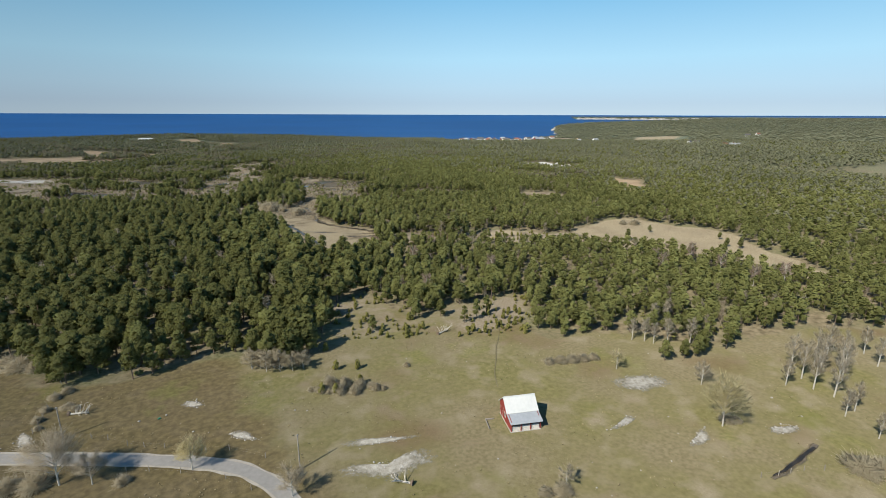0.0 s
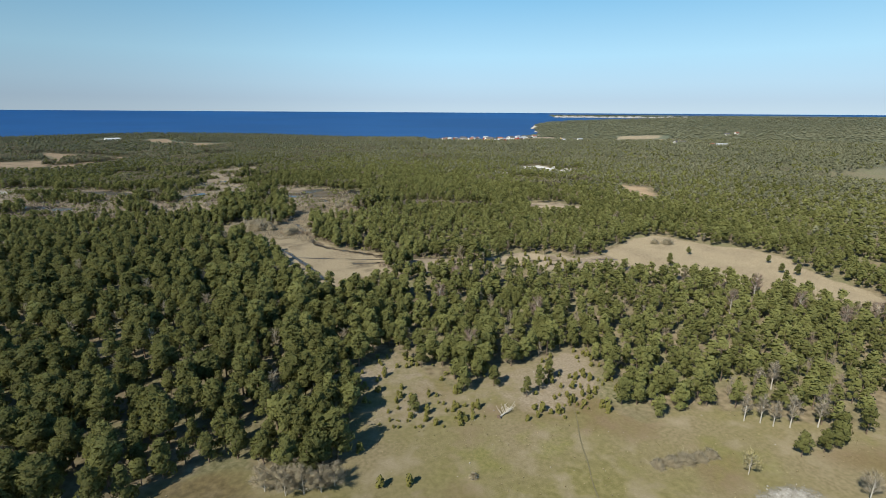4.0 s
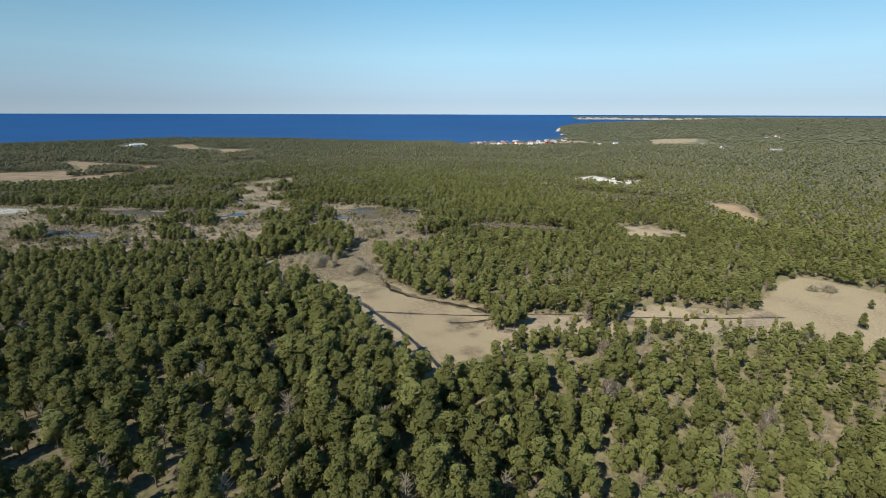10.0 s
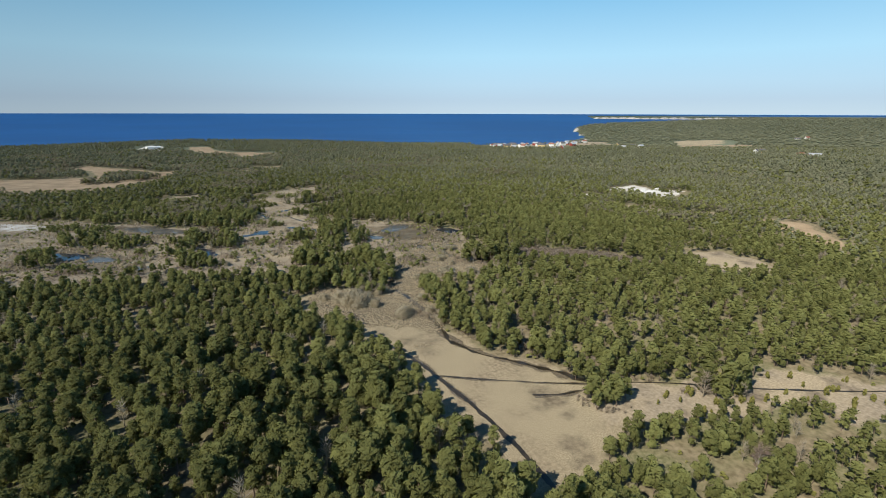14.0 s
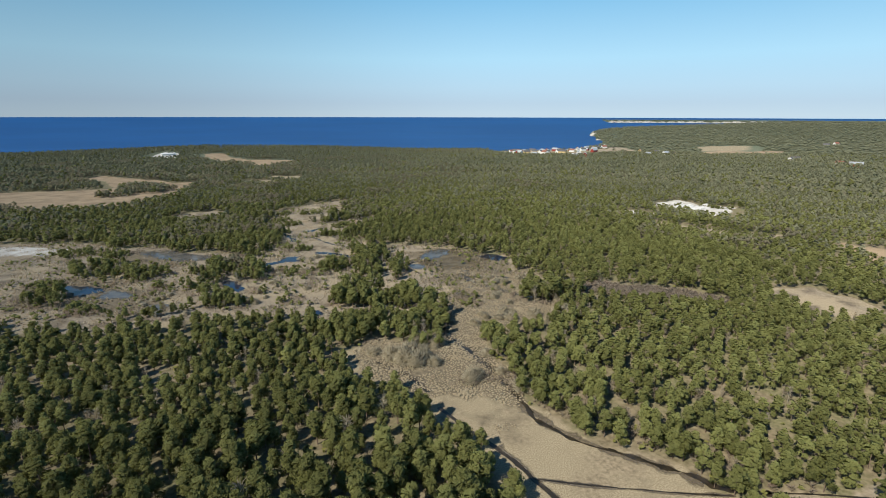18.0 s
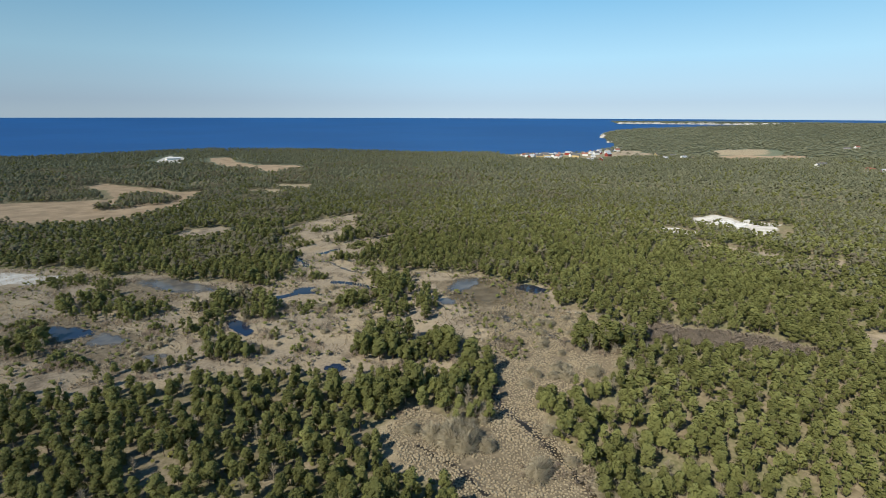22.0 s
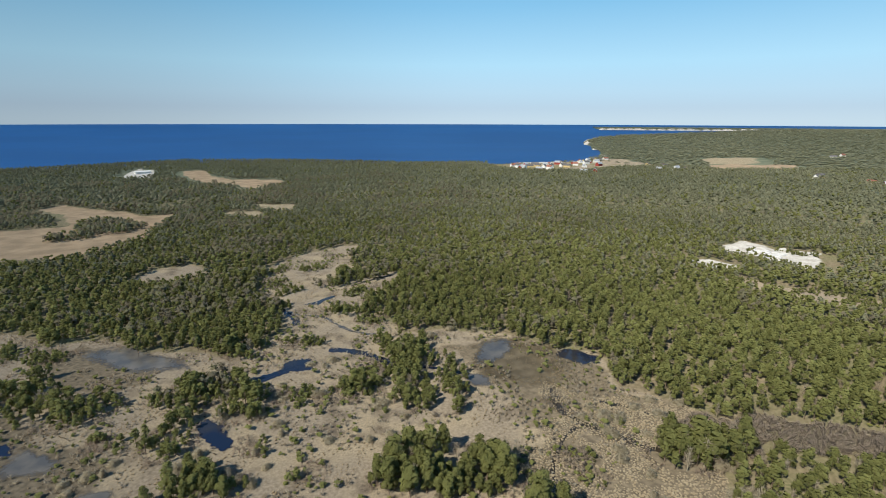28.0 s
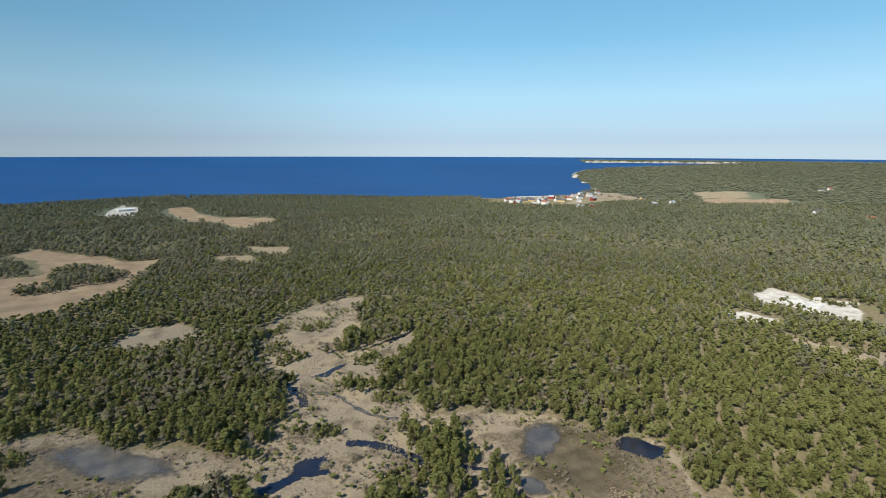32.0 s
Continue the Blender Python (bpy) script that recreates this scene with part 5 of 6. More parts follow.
def shrub_mesh(seed, h, w, count):
    """A rounded leafless bush: a dome of many fine blades."""
    rng = np.random.default_rng(seed)
    v, f = [], []
    for k in range(count):
        a, e = rng.random() * 6.28, rng.random() ** 0.7 * 1.45
        d = np.array([math.cos(a) * math.cos(e), math.sin(a) * math.cos(e), math.sin(e)])
        bulge = 0.82 + 0.16 * math.sin(3 * a + seed) + 0.12 * math.sin(5 * a + 4 * e)
        p = d * np.array([w, w, h]) * bulge * (0.5 + 0.45 * rng.random() ** 0.6)
        q = p + (d * 0.22 + 0.24 * rng.normal(size=3)) * (0.6 + 0.8 * rng.random())
        s = np.cross(d, rng.normal(size=3))
        s *= 0.026 / (np.linalg.norm(s) + 1e-9)
        p[2] = max(p[2], 0.0)
        q[2] = max(q[2], 0.05)
        v += [p - s, p + s, q]
        f.append((3 * k, 3 * k + 1, 3 * k + 2))
    v = np.array(v)
    return mesh_np("bush", v, np.array(f), [GREY_TWIGS], 0.35 * rng.random(len(v)), normals=puffed(v, (0, 0, -0.2)))


SHRUBS = [shrub_mesh(900 + k, 1.0, 1.0, 2400) for k in range(4)]


def shrub(x, y, w, h, k=0, label="rounded grey leafless bush in dry grass"):
    o = new("bush", SHRUBS[k % 4])
    o.matrix_world = Matrix.LocRotScale((x, y, at_ground(x, y) - 0.05), Euler((0, 0, x * 3.7 % 6.28)), (w, w * 0.9, h))
    return tagged(o, label, "bush", "leafless bushes")


for k, (x, y, w, h) in enumerate(((24.5, 103, 1.6, 1.5), (28, 100.5, 1.8, 1.8), (31, 98.6, 1.5, 1.5), (36, 98, 1.4, 1.3), (27, 104.5, 2.0, 2.2), (30, 102.8, 1.8, 2.0), (33.2, 101, 1.6, 1.7), (35.4, 99.6, 1.2, 1.0), (-30.5, 119, 1.2, 1.1), (-29.8, 123, 1.3, 1.0), (-29, 128, 1.4, 1.2), (-26, 122.5, 1.6, 0.8),
                                  (-30, 115.8, 0.9, 0.8), (-24.5, 121.3, 1.2, 0.7), (83, 87.5, 2.0, 1.3), (86, 86.4, 2.0, 1.5), (89, 85.5, 1.8, 1.3), (92, 84.8, 1.6, 1.2), (80, 88.6, 1.6, 1.1),
                                  (-39, 149, 3.5, 2.6), (-42, 152, 3.2, 2.4), (-36, 147, 2.6, 2.0), (-27, 130, 1.6, 1.2), (96, 51, 1.8, 1.3), (97.5, 50, 1.4, 1.0), (103, 30, 3.5, 2.4),
                                  (106, 28, 3.0, 2.2), (46.9, 104.7, 1.0, 0.9), (32.4, 99.6, 1.3, 1.3), (26, 101.8, 1.2, 1.0), (37.5, 97, 0.9, 0.8), (22.5, 104.5, 1.0, 0.8), (-27, 96, 2.8, 1.8), (-31, 97.5, 2.6, 1.7), (-14, 90.5, 1.6, 1.1), (52, 52, 2.0, 1.2), (49, 53, 1.4, 1.0),
                                  (53, 341, 5.0, 4.8), (57, 345, 4.5, 4.4), (50, 346, 4.2, 4.0), (56, 337, 4.4, 4.2), (60, 341, 3.6, 3.6), (62, 334, 3.0, 2.8), (63, 352, 4.0, 3.8), (68, 347, 3.0, 2.8), (68, 318, 4.0, 3.4), (71, 320, 3.2, 3.0), (80, 306, 3.6, 3.2), (83, 302, 3.0, 2.8), (70, 350, 3.6, 3.2), (110, 355, 3.4, 3.0), (122, 354, 3.6, 3.0), (137, 347, 4.2, 3.6), (93, 358, 2.6, 2.2), (63, 381, 3.2, 2.4), (67, 384, 2.4, 1.8), (110, 356, 3.2, 2.6),
                                  (106, 359, 2.6, 2.0), (139, 349, 4.5, 3.4), (135, 353, 3.4, 2.6), (126, 395, 2.6, 1.8), (131, 401, 3.0, 2.0), (136, 398, 2.8, 2.0), (150, 392, 3.0, 2.2),
                                  (131, 408, 2.4, 1.6), (124, 405, 2.4, 1.5), (146, 400, 2.6, 1.8), (80, 318, 2.4, 1.8), (83, 332, 2.8, 2.2), (72, 349, 2.4, 2.0), (45, 352, 3.0, 2.2),
                                  (115, 362, 2.2, 1.6), (120, 352, 2.6, 2.0), (101, 366, 2.0, 1.5), (88, 392, 2.0, 1.4), (97, 270, 2.4, 1.8), (101, 262, 2.2, 1.8), (92, 276, 2.4, 2.0),
                                  (86, 287, 2.2, 1.8), (236, 196, 3.2, 2.4), (231, 200, 2.6, 2.0), (108, 495, 3.0, 2.0), (120, 497, 3.0, 1.8), (130, 490, 2.6, 1.8), (72, 455, 2.0, 1.5))):
    shrub(x, y, w, h, k)
rs_ = np.random.default_rng(33)
for k in range(150):
    # thickets of grey willow round the wetland and along the marsh
    x, y = 35 + 150 * rs_.random(), 345 + 60 * rs_.random()
    if k % 2:
        x, y = -40 + 110 * rs_.random(), 425 + 80 * rs_.random()
    if vnoise(np.array([x]), np.array([y]), 17, 83)[0] > 0.42:
        shrub(x, y, 1.3 + 1.9 * rs_.random(), 1.0 + 1.5 * rs_.random(), k)

# --- junipers on the dry slope and in the glades
JM = []
for k in range(5):
    v, f, tt, nn = billow_crown(950 + k, 9, 110, h=2.2, width=0.8, tuft=0.24, base=0.0, peak=0.6, flat=1.2)
    JM.append(mesh_np("juniper", v, f, [JUNIPER], tt, normals=nn))


def juniper(x, y, s, tall, k):
    o = new("juniper", JM[k % 5])
    o.matrix_world = Matrix.LocRotScale((x, y, at_ground(x, y) - 0.1), Euler((0, 0, k * 1.3)), (s, s, s * tall))
    return tagged(o, "upright yellow-green juniper on dry grass" if tall > 1.2 else "low rounded yellow-green juniper on dry grass", "juniper", "junipers of the dry slope")


for k, (x, y) in enumerate(((30.6, 111.5), (35.5, 109.2), (21.5, 117), (33.5, 101.8), (27, 100.6), (24.5, 102.4), (48.1, 147.3), (49.6, 127.4), (54.5, 121.2), (60.5, 123), (73, 114.3), (75.7, 111.8), (86, 106.2), (92.9, 120.6), (28.6, 131.5), (31.1, 122.7), (27.4, 126.8))):
    juniper(x, y, 1.0, 1.3, k)
n_j = 0
while n_j < 150:
    x, y = 34 + 74 * rs_.random(), 104 + 58 * rs_.random()
    if inside([(34, 128), (46, 158), (58, 160), (60, 138), (66, 126), (80, 130), (92, 134), (106, 134), (97, 112), (84, 106), (70, 112), (48, 122)], np.array([x]), np.array([y]))[0] \
            and vnoise(np.array([x]), np.array([y]), 8, 85)[0] > 0.25:
        juniper(x, y, 0.36 + 0.6 * rs_.random() ** 1.3, 0.65 + 0.75 * rs_.random(), n_j)
        n_j += 1
for k in range(170):
    x, y = 105 + 75 * rs_.random(), 180 + 58 * rs_.random()
    if inside(STRIP, np.array([x]), np.array([y]))[0]:
        juniper(x, y, 0.5 + 0.6 * rs_.random(), 0.9 + 0.6 * rs_.random(), k)

# scattered low scrub in the open wet ground
wx, wy = jittered(-160, 170, 375, 690, 2.3, 91)
ok = dry(wx, wy) & opened(wx, wy) & inside(WETLAND, wx, wy) & (vnoise(wx, wy, 18, 92) * 0.6 + vnoise(wx, wy, 6, 93) * 0.4 > 0.46)
wx, wy = wx[ok], wy[ok]
pick = rs_.random(len(wx))
vx, vy = jittered(-120, 170, 370, 690, 1.9, 94)
ok = in_rings(*ragged(vx, vy), THICKETS) & dry(vx, vy) & (rs_.random(len(vx)) > 0.45)
vx, vy = vx[ok], vy[ok]
zx, zy = jittered(320, 480, 380, 550, 3.0, 98)
ok = (inside(QUARRY, *ragged(zx, zy)) & (vnoise(zx, zy, 12, 101) > 0.66)) | (inside(QUARRY_EDGE, *ragged(zx, zy)) & (vnoise(zx, zy, 8, 102) > 0.48))
vx, vy = np.concatenate([vx, zx[ok]]), np.concatenate([vy, zy[ok]])
V0 = [billow_crown(960 + k, 5, 44, h=3.2, width=1.45, tuft=0.45, sides=4, base=0.0, peak=0.2) for k in range(6)]
scatter("pine_thicket", V0, vx, vy, 0.45 + 0.75 * rs_.random(len(vx)) ** 1.4, 0.15 + 0.6 * rs_.random(len(vx)), PINE, "low thickets of stunted pine and juniper on the flat", "thicket", seed=30, soft=1.0)
W0 = [bush_crown(970 + k, 4, 22, 1.7, 1.0) for k in range(4)]
s = pick < 0.30
scatter("wetland_scrub", W0, wx[s], wy[s], 0.4 + 1.3 * rs_.random(int(s.sum())) ** 2, 0.2 + 0.5 * rs_.random(int(s.sum())), PINE, "dark green pine scrub on the mud flat", "scrub", seed=21, soft=0.4)
W1 = [spray(980 + k, 46, 1.5, 1.0, 0.0, 0.05) for k in range(4)]
s = (pick > 0.30) & (pick < 0.75)
scatter("dry_brush", W1, wx[s], wy[s], 0.5 + 0.9 * rs_.random(int(s.sum())), 0.6 * rs_.random(int(s.sum())), TWIGS, "grey brushwood on the mud flat", "brush", seed=22, soft=0.0)
ox, oy = jittered(-150, 165, 380, 680, 1.7, 191)
ok = dry(ox, oy) & opened(ox, oy) & inside(WETLAND, ox, oy) & (vnoise(ox, oy, 10, 192) * 0.5 + vnoise(ox, oy, 3.5, 193) * 0.5 > 0.52)
ox, oy = ox[ok], oy[ok]

# purple-brown brush along the wood's edge
bx, by = jittered(140, 226, 318, 392, 1.15, 141)
ok = inside(BRUSH, *ragged(bx, by))
bx, by = bx[ok], by[ok]
BROWN_TWIGS = foliage("brush_twigs", (0.25, 0.205, 0.165), (0.38, 0.32, 0.26), (0.30, 0.25, 0.19), 2.0, 0.5)
W3 = [spray(1200 + k, 60, 2.2, 1.3, 0.0, 0.06) for k in range(4)]
scatter("leafless_brush", W3, bx, by, 0.6 + 0.6 * rs_.random(len(bx)), 0.6 * rs_.random(len(bx)), BROWN_TWIGS, "purple-brown leafless brush at the wood's edge", "brush", seed=27, soft=0.0)

# tussocks of dry reed and sedge
W2 = []
for k in range(4):
    rng = np.random.default_rng(990 + k)
    v, f = [], []
    for q in range(7):
        a = q * 0.9 + rng.random()
        d = np.array([math.cos(a), math.sin(a), 0])
        p = d * 0.12
        v += [p + np.array([-d[1], d[0], 0]) * 0.22, p - np.array([-d[1], d[0], 0]) * 0.22, d * (0.35 + 0.3 * rng.random()) + np.array([0, 0, 0.5 + 0.5 * rng.random()])]
        f.append((3 * q, 3 * q + 1, 3 * q + 2))
    v = np.array(v)
    W2.append((v, np.array(f), 0.5 * rng.random(len(v))))
SEDGE = foliage("brown_sedge", (0.10, 0.08, 0.055), (0.21, 0.17, 0.115), (0.34, 0.27, 0.17), 0.5)
scatter("sedge_tussocks", W2, ox, oy, 0.3 + 0.5 * vnoise(ox, oy, 9, 194), 1.1 * vnoise(ox, oy, 14, 195), SEDGE, "brown and straw-coloured sedge tussocks on the flat", "sedge", seed=28, soft=-0.6)
rx_, ry_ = jittered(30, 185, 290, 445, 0.95, 95)
wet_here = vnoise(rx_, ry_, 9, 96) * 0.6 + vnoise(rx_, ry_, 3, 99) * 0.4
ok = inside(TUSSOCKY, *ragged(rx_, ry_)) & (wet_here > 0.30) & ~island(rx_, ry_) & dry(rx_, ry_)
ok |= inside(MARSH, *ragged(rx_, ry_)) & (wet_here > 0.62)
rx_, ry_ = rx_[ok], ry_[ok]
R0 = []
for k in range(5):
    rng = np.random.default_rng(1300 + k)
    R0.append((lump(rng, np.array([0, 0, 0.06]), 0.50, 0.65), OCTA_F, 0.5 * rng.random(6)))
scatter("reed_tussocks", R0, rx_, ry_, 0.55 + 0.75 * vnoise(rx_, ry_, 2.0, 97) * (0.4 + vnoise(rx_, ry_, 12, 100)), 0.9 * vnoise(rx_, ry_, 4, 98), REED, "pale tan tussocks of dry reed in the marsh", "reeds", seed=23)

# leafless brush and tall reed on the bank between the marsh and the wood, and round the islands
kx, ky = jittered(-120, 190, 225, 560, 1.5, 151)
bank = np.array([(68, 319), (79, 313), (81.5, 303), (85, 289), (93, 277), (97.5, 265), (106, 255), (110, 244), (122, 236)], float)
near_bank = np.full(kx.shape, 99.0)
for (ax, ay), (cx, cy) in zip(bank, bank[1:]):
    s_ = np.clip(((kx - ax) * (cx - ax) + (ky - ay) * (cy - ay)) / ((cx - ax) ** 2 + (cy - ay) ** 2), 0, 1)
    near_bank = np.minimum(near_bank, np.hypot(kx - ax - s_ * (cx - ax), ky - ay - s_ * (cy - ay)))
ring = (island(kx, ky, 3.5) & (vnoise(kx, ky, 8, 153) > 0.42)) | (in_rings(kx, ky, THICKETS, 2.0) & (vnoise(kx, ky, 6, 156) > 0.40))
ok = (((near_bank < 4.5) & (vnoise(kx, ky, 6, 152) > 0.30)) | ring & ~island(kx, ky)) & dry(kx, ky)
kx, ky, near_bank = kx[ok], ky[ok], near_bank[ok]
W4 = [spray(1400 + k, 34, 1.8, 1.15, 0.0, 0.055) for k in range(4)]
BANK_TWIGS = foliage("willow_twigs", (0.24, 0.205, 0.155), (0.40, 0.345, 0.265), (0.27, 0.20, 0.16), 2.0, 0.5)
scatter("willow_brush", W4, kx, ky, 0.6 + 0.9 * rs_.random(len(kx)) * vnoise(kx, ky, 9, 154), 0.8 * vnoise(kx, ky, 10, 155), BANK_TWIGS, "grey-brown leafless willow brush along banks and islands", "brush", seed=29, soft=0.0)


# --- poles, fences, stones and dead wood
def power_pole(x, y, h):
    p = new("power_pole")
    p.matrix_world = pose(x, y, at_ground(x, y))
    part("pole", pole_bm((0, 0, -0.5), (0, 0, h), 0.14, 0.10), WOOD, p)
    part("cap", pole_bm((0, 0, h), (0, 0, h + 0.08), 0.13, 0.03), GREY_TIN, p)
    for s in (-1, 1):
        part("insulator", pole_bm((0.1 * s, 0, h - 0.3), (0.22 * s, 0, h - 0.12), 0.03, 0.03), GREY_TIN, p)
    return tagged(p, "grey wooden power pole beside the gravel road", "power pole", "power poles")


power_pole(-25, 110, 7.0)
power_pole(14, 79, 7.3)


def fence(points, label, height=1.15):
    fn = new("fence")
    zs = [at_ground(x, y) for x, y in points]
    x0, y0 = points[0]
    fn.matrix_world = pose(x0, y0, zs[0])
    tops = []
    for k, (x, y) in enumerate(points):
        p = Vector((x - x0, y - y0, zs[k] - zs[0]))
        lean = Vector((0.12 * math.sin(k * 2.1), 0.12 * math.cos(k * 1.7), 0))
        part("post", pole_bm(p - Vector((0, 0, 0.4)), p + lean + Vector((0, 0, height)), 0.075, 0.06, 6), WOOD, fn)
        tops.append(p + lean)
    for a, c_ in zip(tops, tops[1:]):
        for hh in (0.45, 0.95):
            part("wire", pole_bm(a + Vector((0, 0, hh)), c_ + Vector((0, 0, hh)), 0.004, 0.004, 3), WOOD, fn)
    return tagged(fn, label, "fence")


fence([(-40, 118), (-26.5, 111.2), (-20, 107.5), (-17.2, 105.5), (-13.8, 101.7), (-10.8, 99.6), (-7.4, 97.4), (-0.6, 92.5), (3.5, 91), (9.1, 85.4)],
      "grey post-and-wire fence along the gravel road")
fence([(-30, 99.5), (-22, 97.5), (-13.5, 93.6), (-9.9, 91.5), (-5, 88.3), (2, 83), (5.5, 78)], "grey post-and-wire fence on the near road verge")
fence([(85.1, 37.8), (88.2, 36.6), (90.9, 36), (93.7, 35.1), (97.1, 33.4), (102.3, 32.5), (105.3, 31), (112, 28)], "leaning post fence past a wet hollow")
trough = new("timber_frame")
trough.matrix_world = pose(50.6, 72.5, at_ground(50.6, 72.5), 0, 0, -20)
part("beam", box_bm(0, 0, 0, 0.14, 3.4, 0.3, 0.02), WOOD, trough)
part("beam", box_bm(0.14, 3.2, 0, 1.9, 3.34, 0.3, 0.02), WOOD, trough)
tagged(trough, "low grey timber frame on the grass by the barn", "timber frame")


def dead_tree(x, y, turn, ln, seed):
    """A fallen bleached tree with bare boughs."""
    rng = np.random.default_rng(seed)
    d = new("fallen_tree")
    d.matrix_world = pose(x, y, at_ground(x, y), 0, 0, turn)
    part("trunk", pole_bm((0, 0, 0.25), (ln, 0, 0.35), 0.22, 0.10), PALE_BARK, d)
    for k in range(16):
        t = 0.2 + 0.78 * rng.random()
        e = Vector((ln * t + 1.2 * rng.random(), (rng.random() - 0.5) * 3.6, 0.4 + 1.9 * rng.random()))
        part("bough", pole_bm((ln * t, 0, 0.3), e, 0.08, 0.03, 5), PALE_BARK, d)
        tip = e + Vector((0.7 * rng.random(), rng.random() - 0.5, 0.5 * rng.random()))
        part("bough", pole_bm(e, tip, 0.03, 0.012, 4), PALE_BARK, d)
    part("root_plate", pole_bm((-0.35, 0, 0.3), (0.05, 0, 0.3), 0.6, 0.4), BARK, d)
    return tagged(d, "bleached fallen tree with bare boughs lying on grass", "fallen tree")


dead_tree(63, 117.5, 15, 4.0, 5)
dead_tree(-25, 119, -20, 3.6, 6)
dead_tree(30, 66, 140, 3.0, 7)
crate = new("green_trough", None)
crate.matrix_world = pose(-8.4, 108.5, at_ground(-8.4, 108.5), 0, 0, 20)
part("tub", box_bm(-0.26, -0.16, 0, 0.26, 0.16, 0.25, 0.03), GREEN_PLASTIC, crate)
part("rim", box_bm(-0.28, -0.18, 0.251, 0.28, 0.18, 0.28, 0.01), GREEN_PLASTIC, crate)
tagged(crate, "small green plastic tub on rough grass", "tub")

STONY = [[(86.5, 73.8), (91.7, 74.6), (96.3, 72.9), (98.7, 69.4), (98.3, 67.3), (92.9, 67.2), (87.8, 69.8)],
         [(72.3, 60.7), (74.8, 61.3), (78.7, 62.2), (80.1, 60.9), (78.2, 60.4), (74.2, 59.7)],
         [(82.0, 49.9), (85.6, 50.6), (88.6, 52.2), (89.1, 51.4), (87.2, 48.8), (83.6, 48.2)],
         [(19.1, 75.9), (21.6, 76.0), (24.2, 74.9), (26.8, 72.4), (29.7, 73.0), (33.3, 73.8), (36.3, 72.6), (36.1, 69.5), (34.1, 68.3), (29.4, 69.1), (23.2, 72.0)],
         [(22.8, 81.7), (25.0, 82.7), (28.3, 81.3), (33.0, 79.2), (36.3, 77.5), (36.0, 76.9), (32.1, 78.3), (28.8, 78.4), (25.4, 79.4)],
         [(-4.3, 112.8), (-2.7, 113.4), (-0.7, 112.2), (0.3, 110.3), (-1.1, 109.6), (-3.4, 110.8)],
         [(2.9, 96.7), (4.9, 96.9), (7.2, 95.2), (8.8, 92.5), (9.0, 91.1), (6.3, 92.5), (4.2, 95.0)],
         [(-32.4, 110.6), (-33.5, 115.9), (-31.8, 115.4), (-30.1, 111.8), (-30.6, 109.9)],
         [(101.0, 45.9), (104.5, 44.9), (107.4, 42.8), (105.1, 42.2), (100.8, 43.6)]]
sxs, sys_ = [], []
for k, p in enumerate(STONY):
    pond("stony_patch", p, BARE, "patch of pale bare limestone and gravel in the grass", 0.07, "bare ground")
    q = np.array(p, float)
    m = 70
    c0 = q.mean(0)
    for i in range(m):
        w = rs_.random(len(q))
        w /= w.sum()
        e = c0 + (w @ q - c0) * 2.4
        sxs.append(e[0])
        sys_.append(e[1])
S0 = []
for k in range(4):
    rng = np.random.default_rng(1100 + k)
    S0.append((lump(rng, np.zeros(3), 0.3, 0.6), OCTA_F, np.zeros(6)))
sxs, sys_ = np.array(sxs), np.array(sys_)
more_x, more_y = -30 + 150 * rs_.random(150), 30 + 100 * rs_.random(150)
ok = inside(MEADOW, more_x, more_y)
sxs, sys_ = np.concatenate([sxs, more_x[ok]]), np.concatenate([sys_, more_y[ok]])
scatter("field_stones", S0, sxs, sys_, 0.22 + 0.75 * rs_.random(len(sxs)) ** 3, 0 * sxs, STONE, "pale limestone field stones strewn over the meadow", "stones", z_off=0.08, seed=24)
fence([(-30.5, 114.5), (-30.1, 117.2), (-29.8, 120.5), (-29.6, 124.1), (-29.2, 129.5), (-28.8, 135.6)], "old leaning post fence with brushwood across the pasture", 1.3)

# short grass tufts over the near meadow
gx_, gy_ = jittered(-60, 150, 25, 140, 1.9, 131)
ok = inside(MEADOW, gx_, gy_) & (vnoise(gx_, gy_, 9, 132) * 0.6 + vnoise(gx_, gy_, 3, 133) * 0.4 > 0.56)
gx_, gy_ = gx_[ok], gy_[ok]
GRASS_TUFT = foliage("meadow_grass", (0.19, 0.165, 0.075), (0.30, 0.26, 0.145), (0.36, 0.305, 0.19), 0.4)
scatter("grass_tufts", W2, gx_, gy_, 0.16 + 0.18 * rs_.random(len(gx_)), 0.8 * vnoise(gx_, gy_, 8, 134), GRASS_TUFT, "tufts of dry olive meadow grass", "grass", seed=26, soft=-1.5)


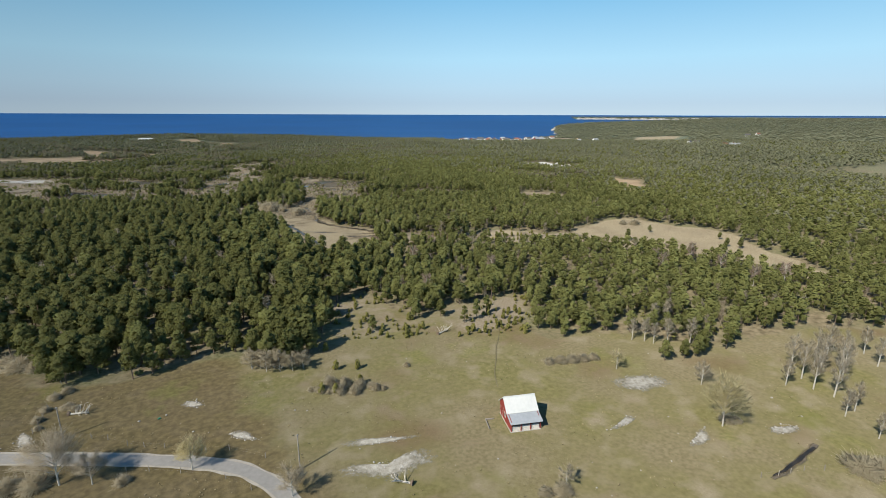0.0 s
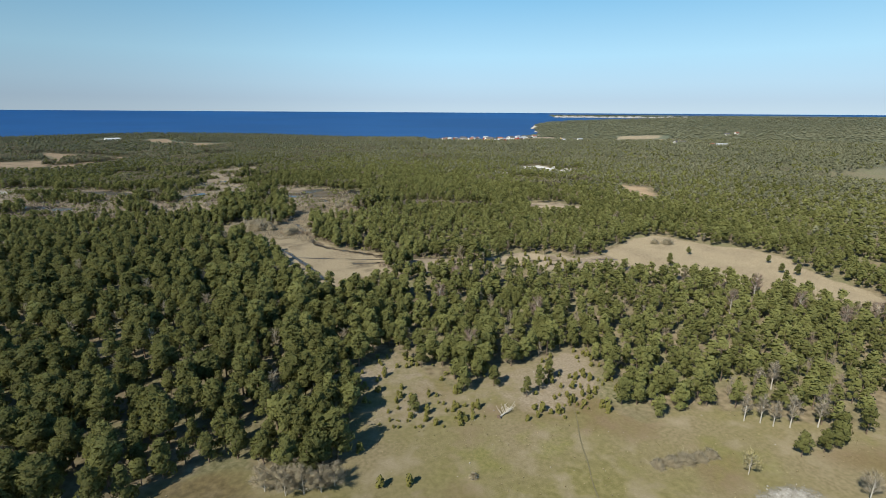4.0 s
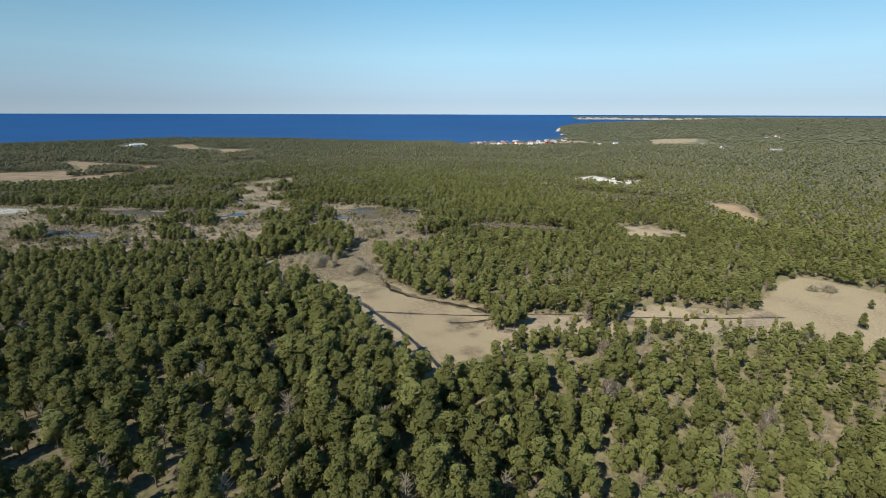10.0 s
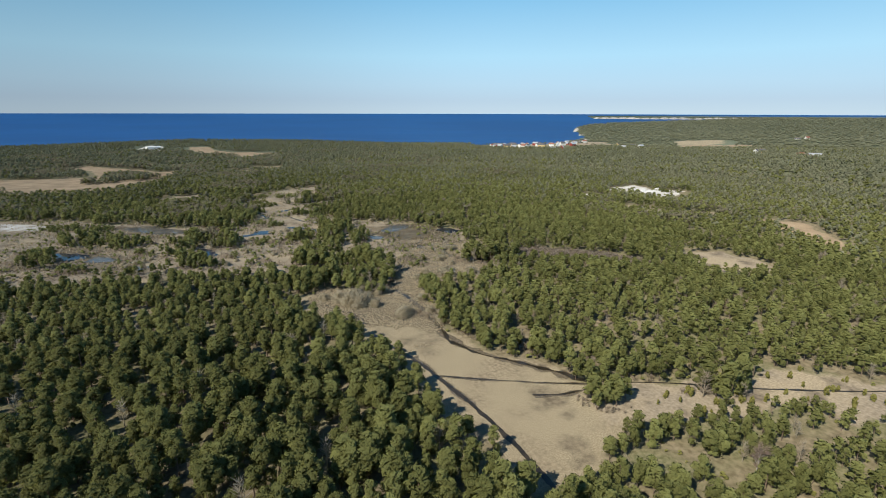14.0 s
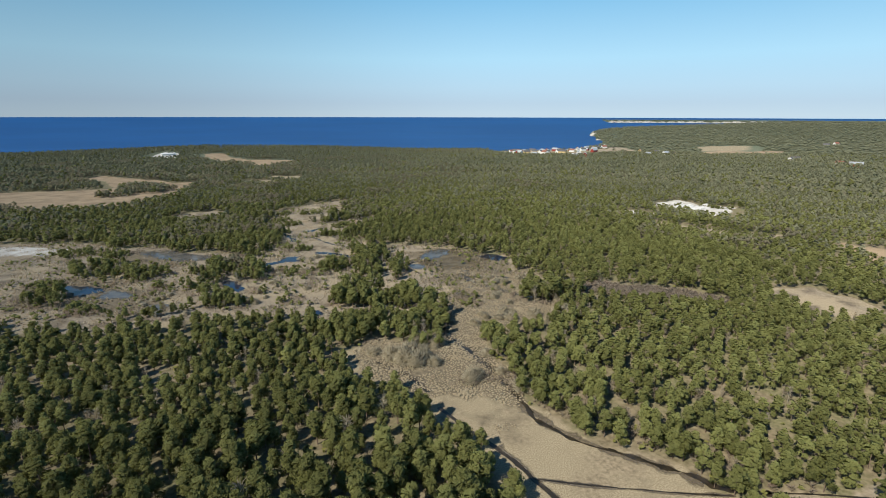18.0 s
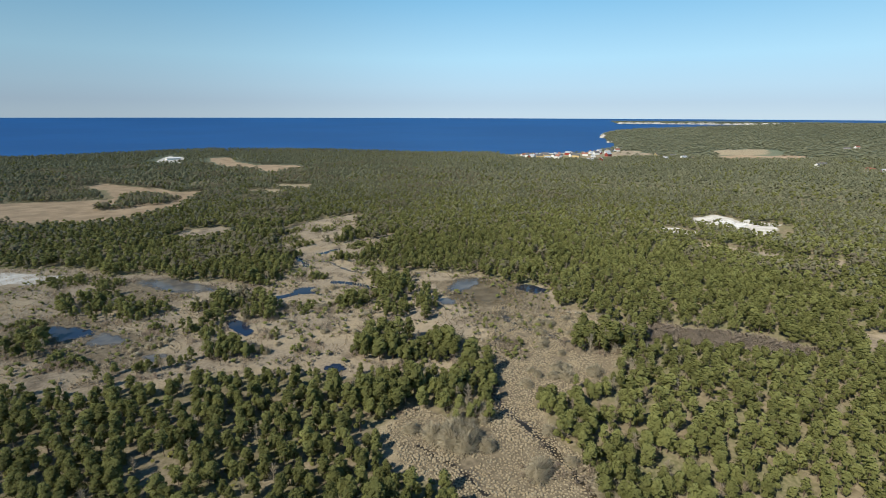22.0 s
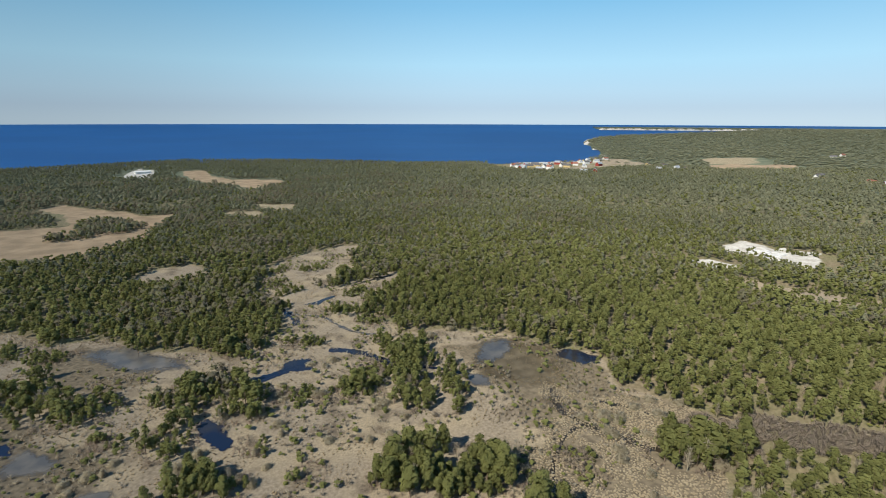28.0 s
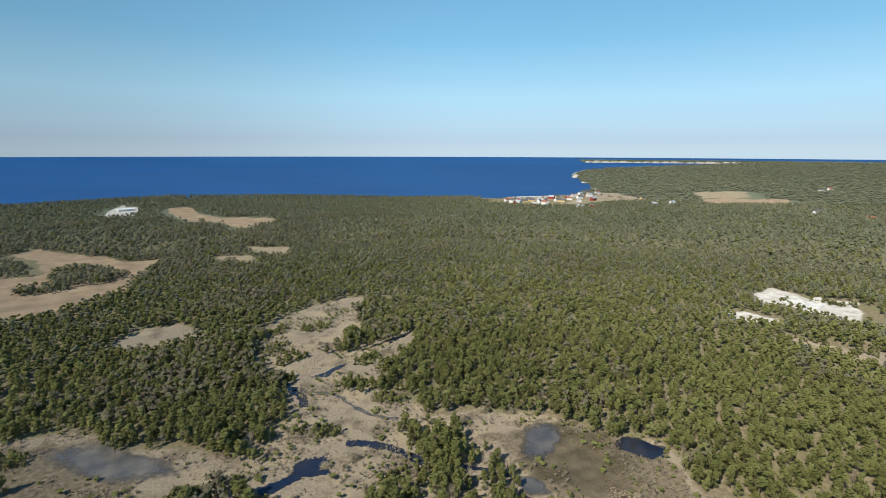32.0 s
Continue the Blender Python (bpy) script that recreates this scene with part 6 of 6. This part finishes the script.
# ---------- far houses ----------
def house(x, y, turn, ln, wd, hh, wall_mat, roof_mat, label):
    h_ = new("house")
    h_.matrix_world = pose(x, y, at_ground(x, y), 0, 0, turn)
    part("wall", prism_bm([(-wd / 2, -1), (wd / 2, -1), (wd / 2, hh), (0, hh + wd * 0.42), (-wd / 2, hh)], -ln / 2, ln / 2), wall_mat, h_)
    o = 0.4
    part("roof", prism_bm([(-wd / 2 - o, hh - 0.25), (0, hh + wd * 0.42 + 0.1), (wd / 2 + o, hh - 0.25), (wd / 2 + o, hh - 0.05), (0, hh + wd * 0.42 + 0.35), (-wd / 2 - o, hh - 0.05)],
                         -ln / 2 - o, ln / 2 + o), roof_mat, h_)
    part("chimney", box_bm(ln * 0.15 - 0.4, -0.4, hh + wd * 0.3, ln * 0.15 + 0.4, 0.4, hh + wd * 0.42 + 1.2), TILE, h_)
    for k in range(max(2, int(ln / 3.5))):
        xx = -ln / 2 + (k + 0.5) * ln / max(2, int(ln / 3.5))
        part("window", box_bm(xx - 0.5, -wd / 2 - 0.05, 1.0, xx + 0.5, -wd / 2 + 0.02, 2.3), GLASS, h_)
    return tagged(h_, label, "house", "houses of the coast village")


WHITE_WALL = surface("white_wall", (0.66, 0.65, 0.61), (0.82, 0.81, 0.78), 0.8)
YELLOW_WALL = surface("ochre_wall", (0.48, 0.36, 0.17), (0.60, 0.46, 0.24), 0.8)
VILLAGE_AT = [(837, 1405), (791, 1315), (799, 1309),
              (857, 1356), (870, 1312), (850, 1267), (814, 1265), (1225, 1512), (1243, 1502), (1273, 1505), (1312, 1519), (855, 1119), (846, 1144), (1162, 804), (1119, 793), (1116, 700), (1089, 662), (1120, 1103), (1149, 1100), (1863, 1089), (1937, 1096), (1081, 1428), (1063, 1110), (891, 1376), (923, 1348), (959, 1394), (1005, 1412), (1131, 1448), (1176, 1484), (819, 1358), (872, 1432), (872, 1393), (912, 1355), (891, 1365), (956, 1334), (1139, 1462), (1157, 1439), (1206, 1456), (1185, 1246), (1215, 1213), (1023, 1358), (1068, 1312), (986, 1285), (941, 1303), (1100, 1394), (1050, 1448)]
VILLAGE_AT = [(x, y) for x, y in VILLAGE_AT if at_ground(x, y) > SEA_LEVEL + 1.5]
for k, (x, y) in enumerate(VILLAGE_AT):
    wm = (WHITE_WALL, RED_PAINT, WHITE_WALL, YELLOW_WALL, WHITE_WALL)[k % 5]
    rm = (TILE, DARK_ROOF, GREY_TIN, DARK_ROOF, GREY_TIN)[(k * 7) % 5]
    words = {"white_wall": "white", "red_paint": "red", "ochre_wall": "ochre"}[wm.name], {"roof_tile": "tiled", "dark_roof": "dark", "grey_sheet_metal": "grey tin"}[rm.name]
    house(x, y, (k * 53) % 180, 13 + (k * 5) % 9, 8.5 + k % 3, 4.2 + (k % 3) * 1.2, wm, rm, f"{words[0]} village house with a {words[1]} roof")
hall = new("quarry_hall")
hall.matrix_world = pose(-45, 1476, at_ground(-45, 1476), 0, 0, 20)
part("wall", box_bm(-14, -6, -1, 14, 6, 3.2, 0.1), WHITE_WALL, hall)
part("roof", prism_bm([(-6.8, 3.1), (0, 4.6), (6.8, 3.1), (6.8, 3.4), (0, 5.0), (-6.8, 3.4)], -15, 15), WHITE_TIN, hall)
tagged(hall, "long white industrial hall in a pale yard", "hall")

# loose limestone heaps in the quarry
for k in range(16):
    w = rs_.random(len(QUARRY))
    e = (w ** 2 / (w ** 2).sum()) @ np.array(QUARRY, float)
    bm = bmesh.new()
    bmesh.ops.create_icosphere(bm, subdivisions=2, radius=1.0)
    for vv in bm.verts:
        vv.co *= 1 + 0.3 * noise.noise(vv.co * 1.7 + Vector((k, 0, 0)))
    o = part("limestone_heap", bm, CHALK)
    o.matrix_world = Matrix.LocRotScale((e[0], e[1], at_ground(*e) - 0.4), Euler((0, 0, k)), (2.5 + 3 * rs_.random(), 2 + 2 * rs_.random(), 1.2 + 1.6 * rs_.random()))
    tagged(o, "heap of pale broken limestone in the quarry", "limestone heap", "heaps in the quarry")
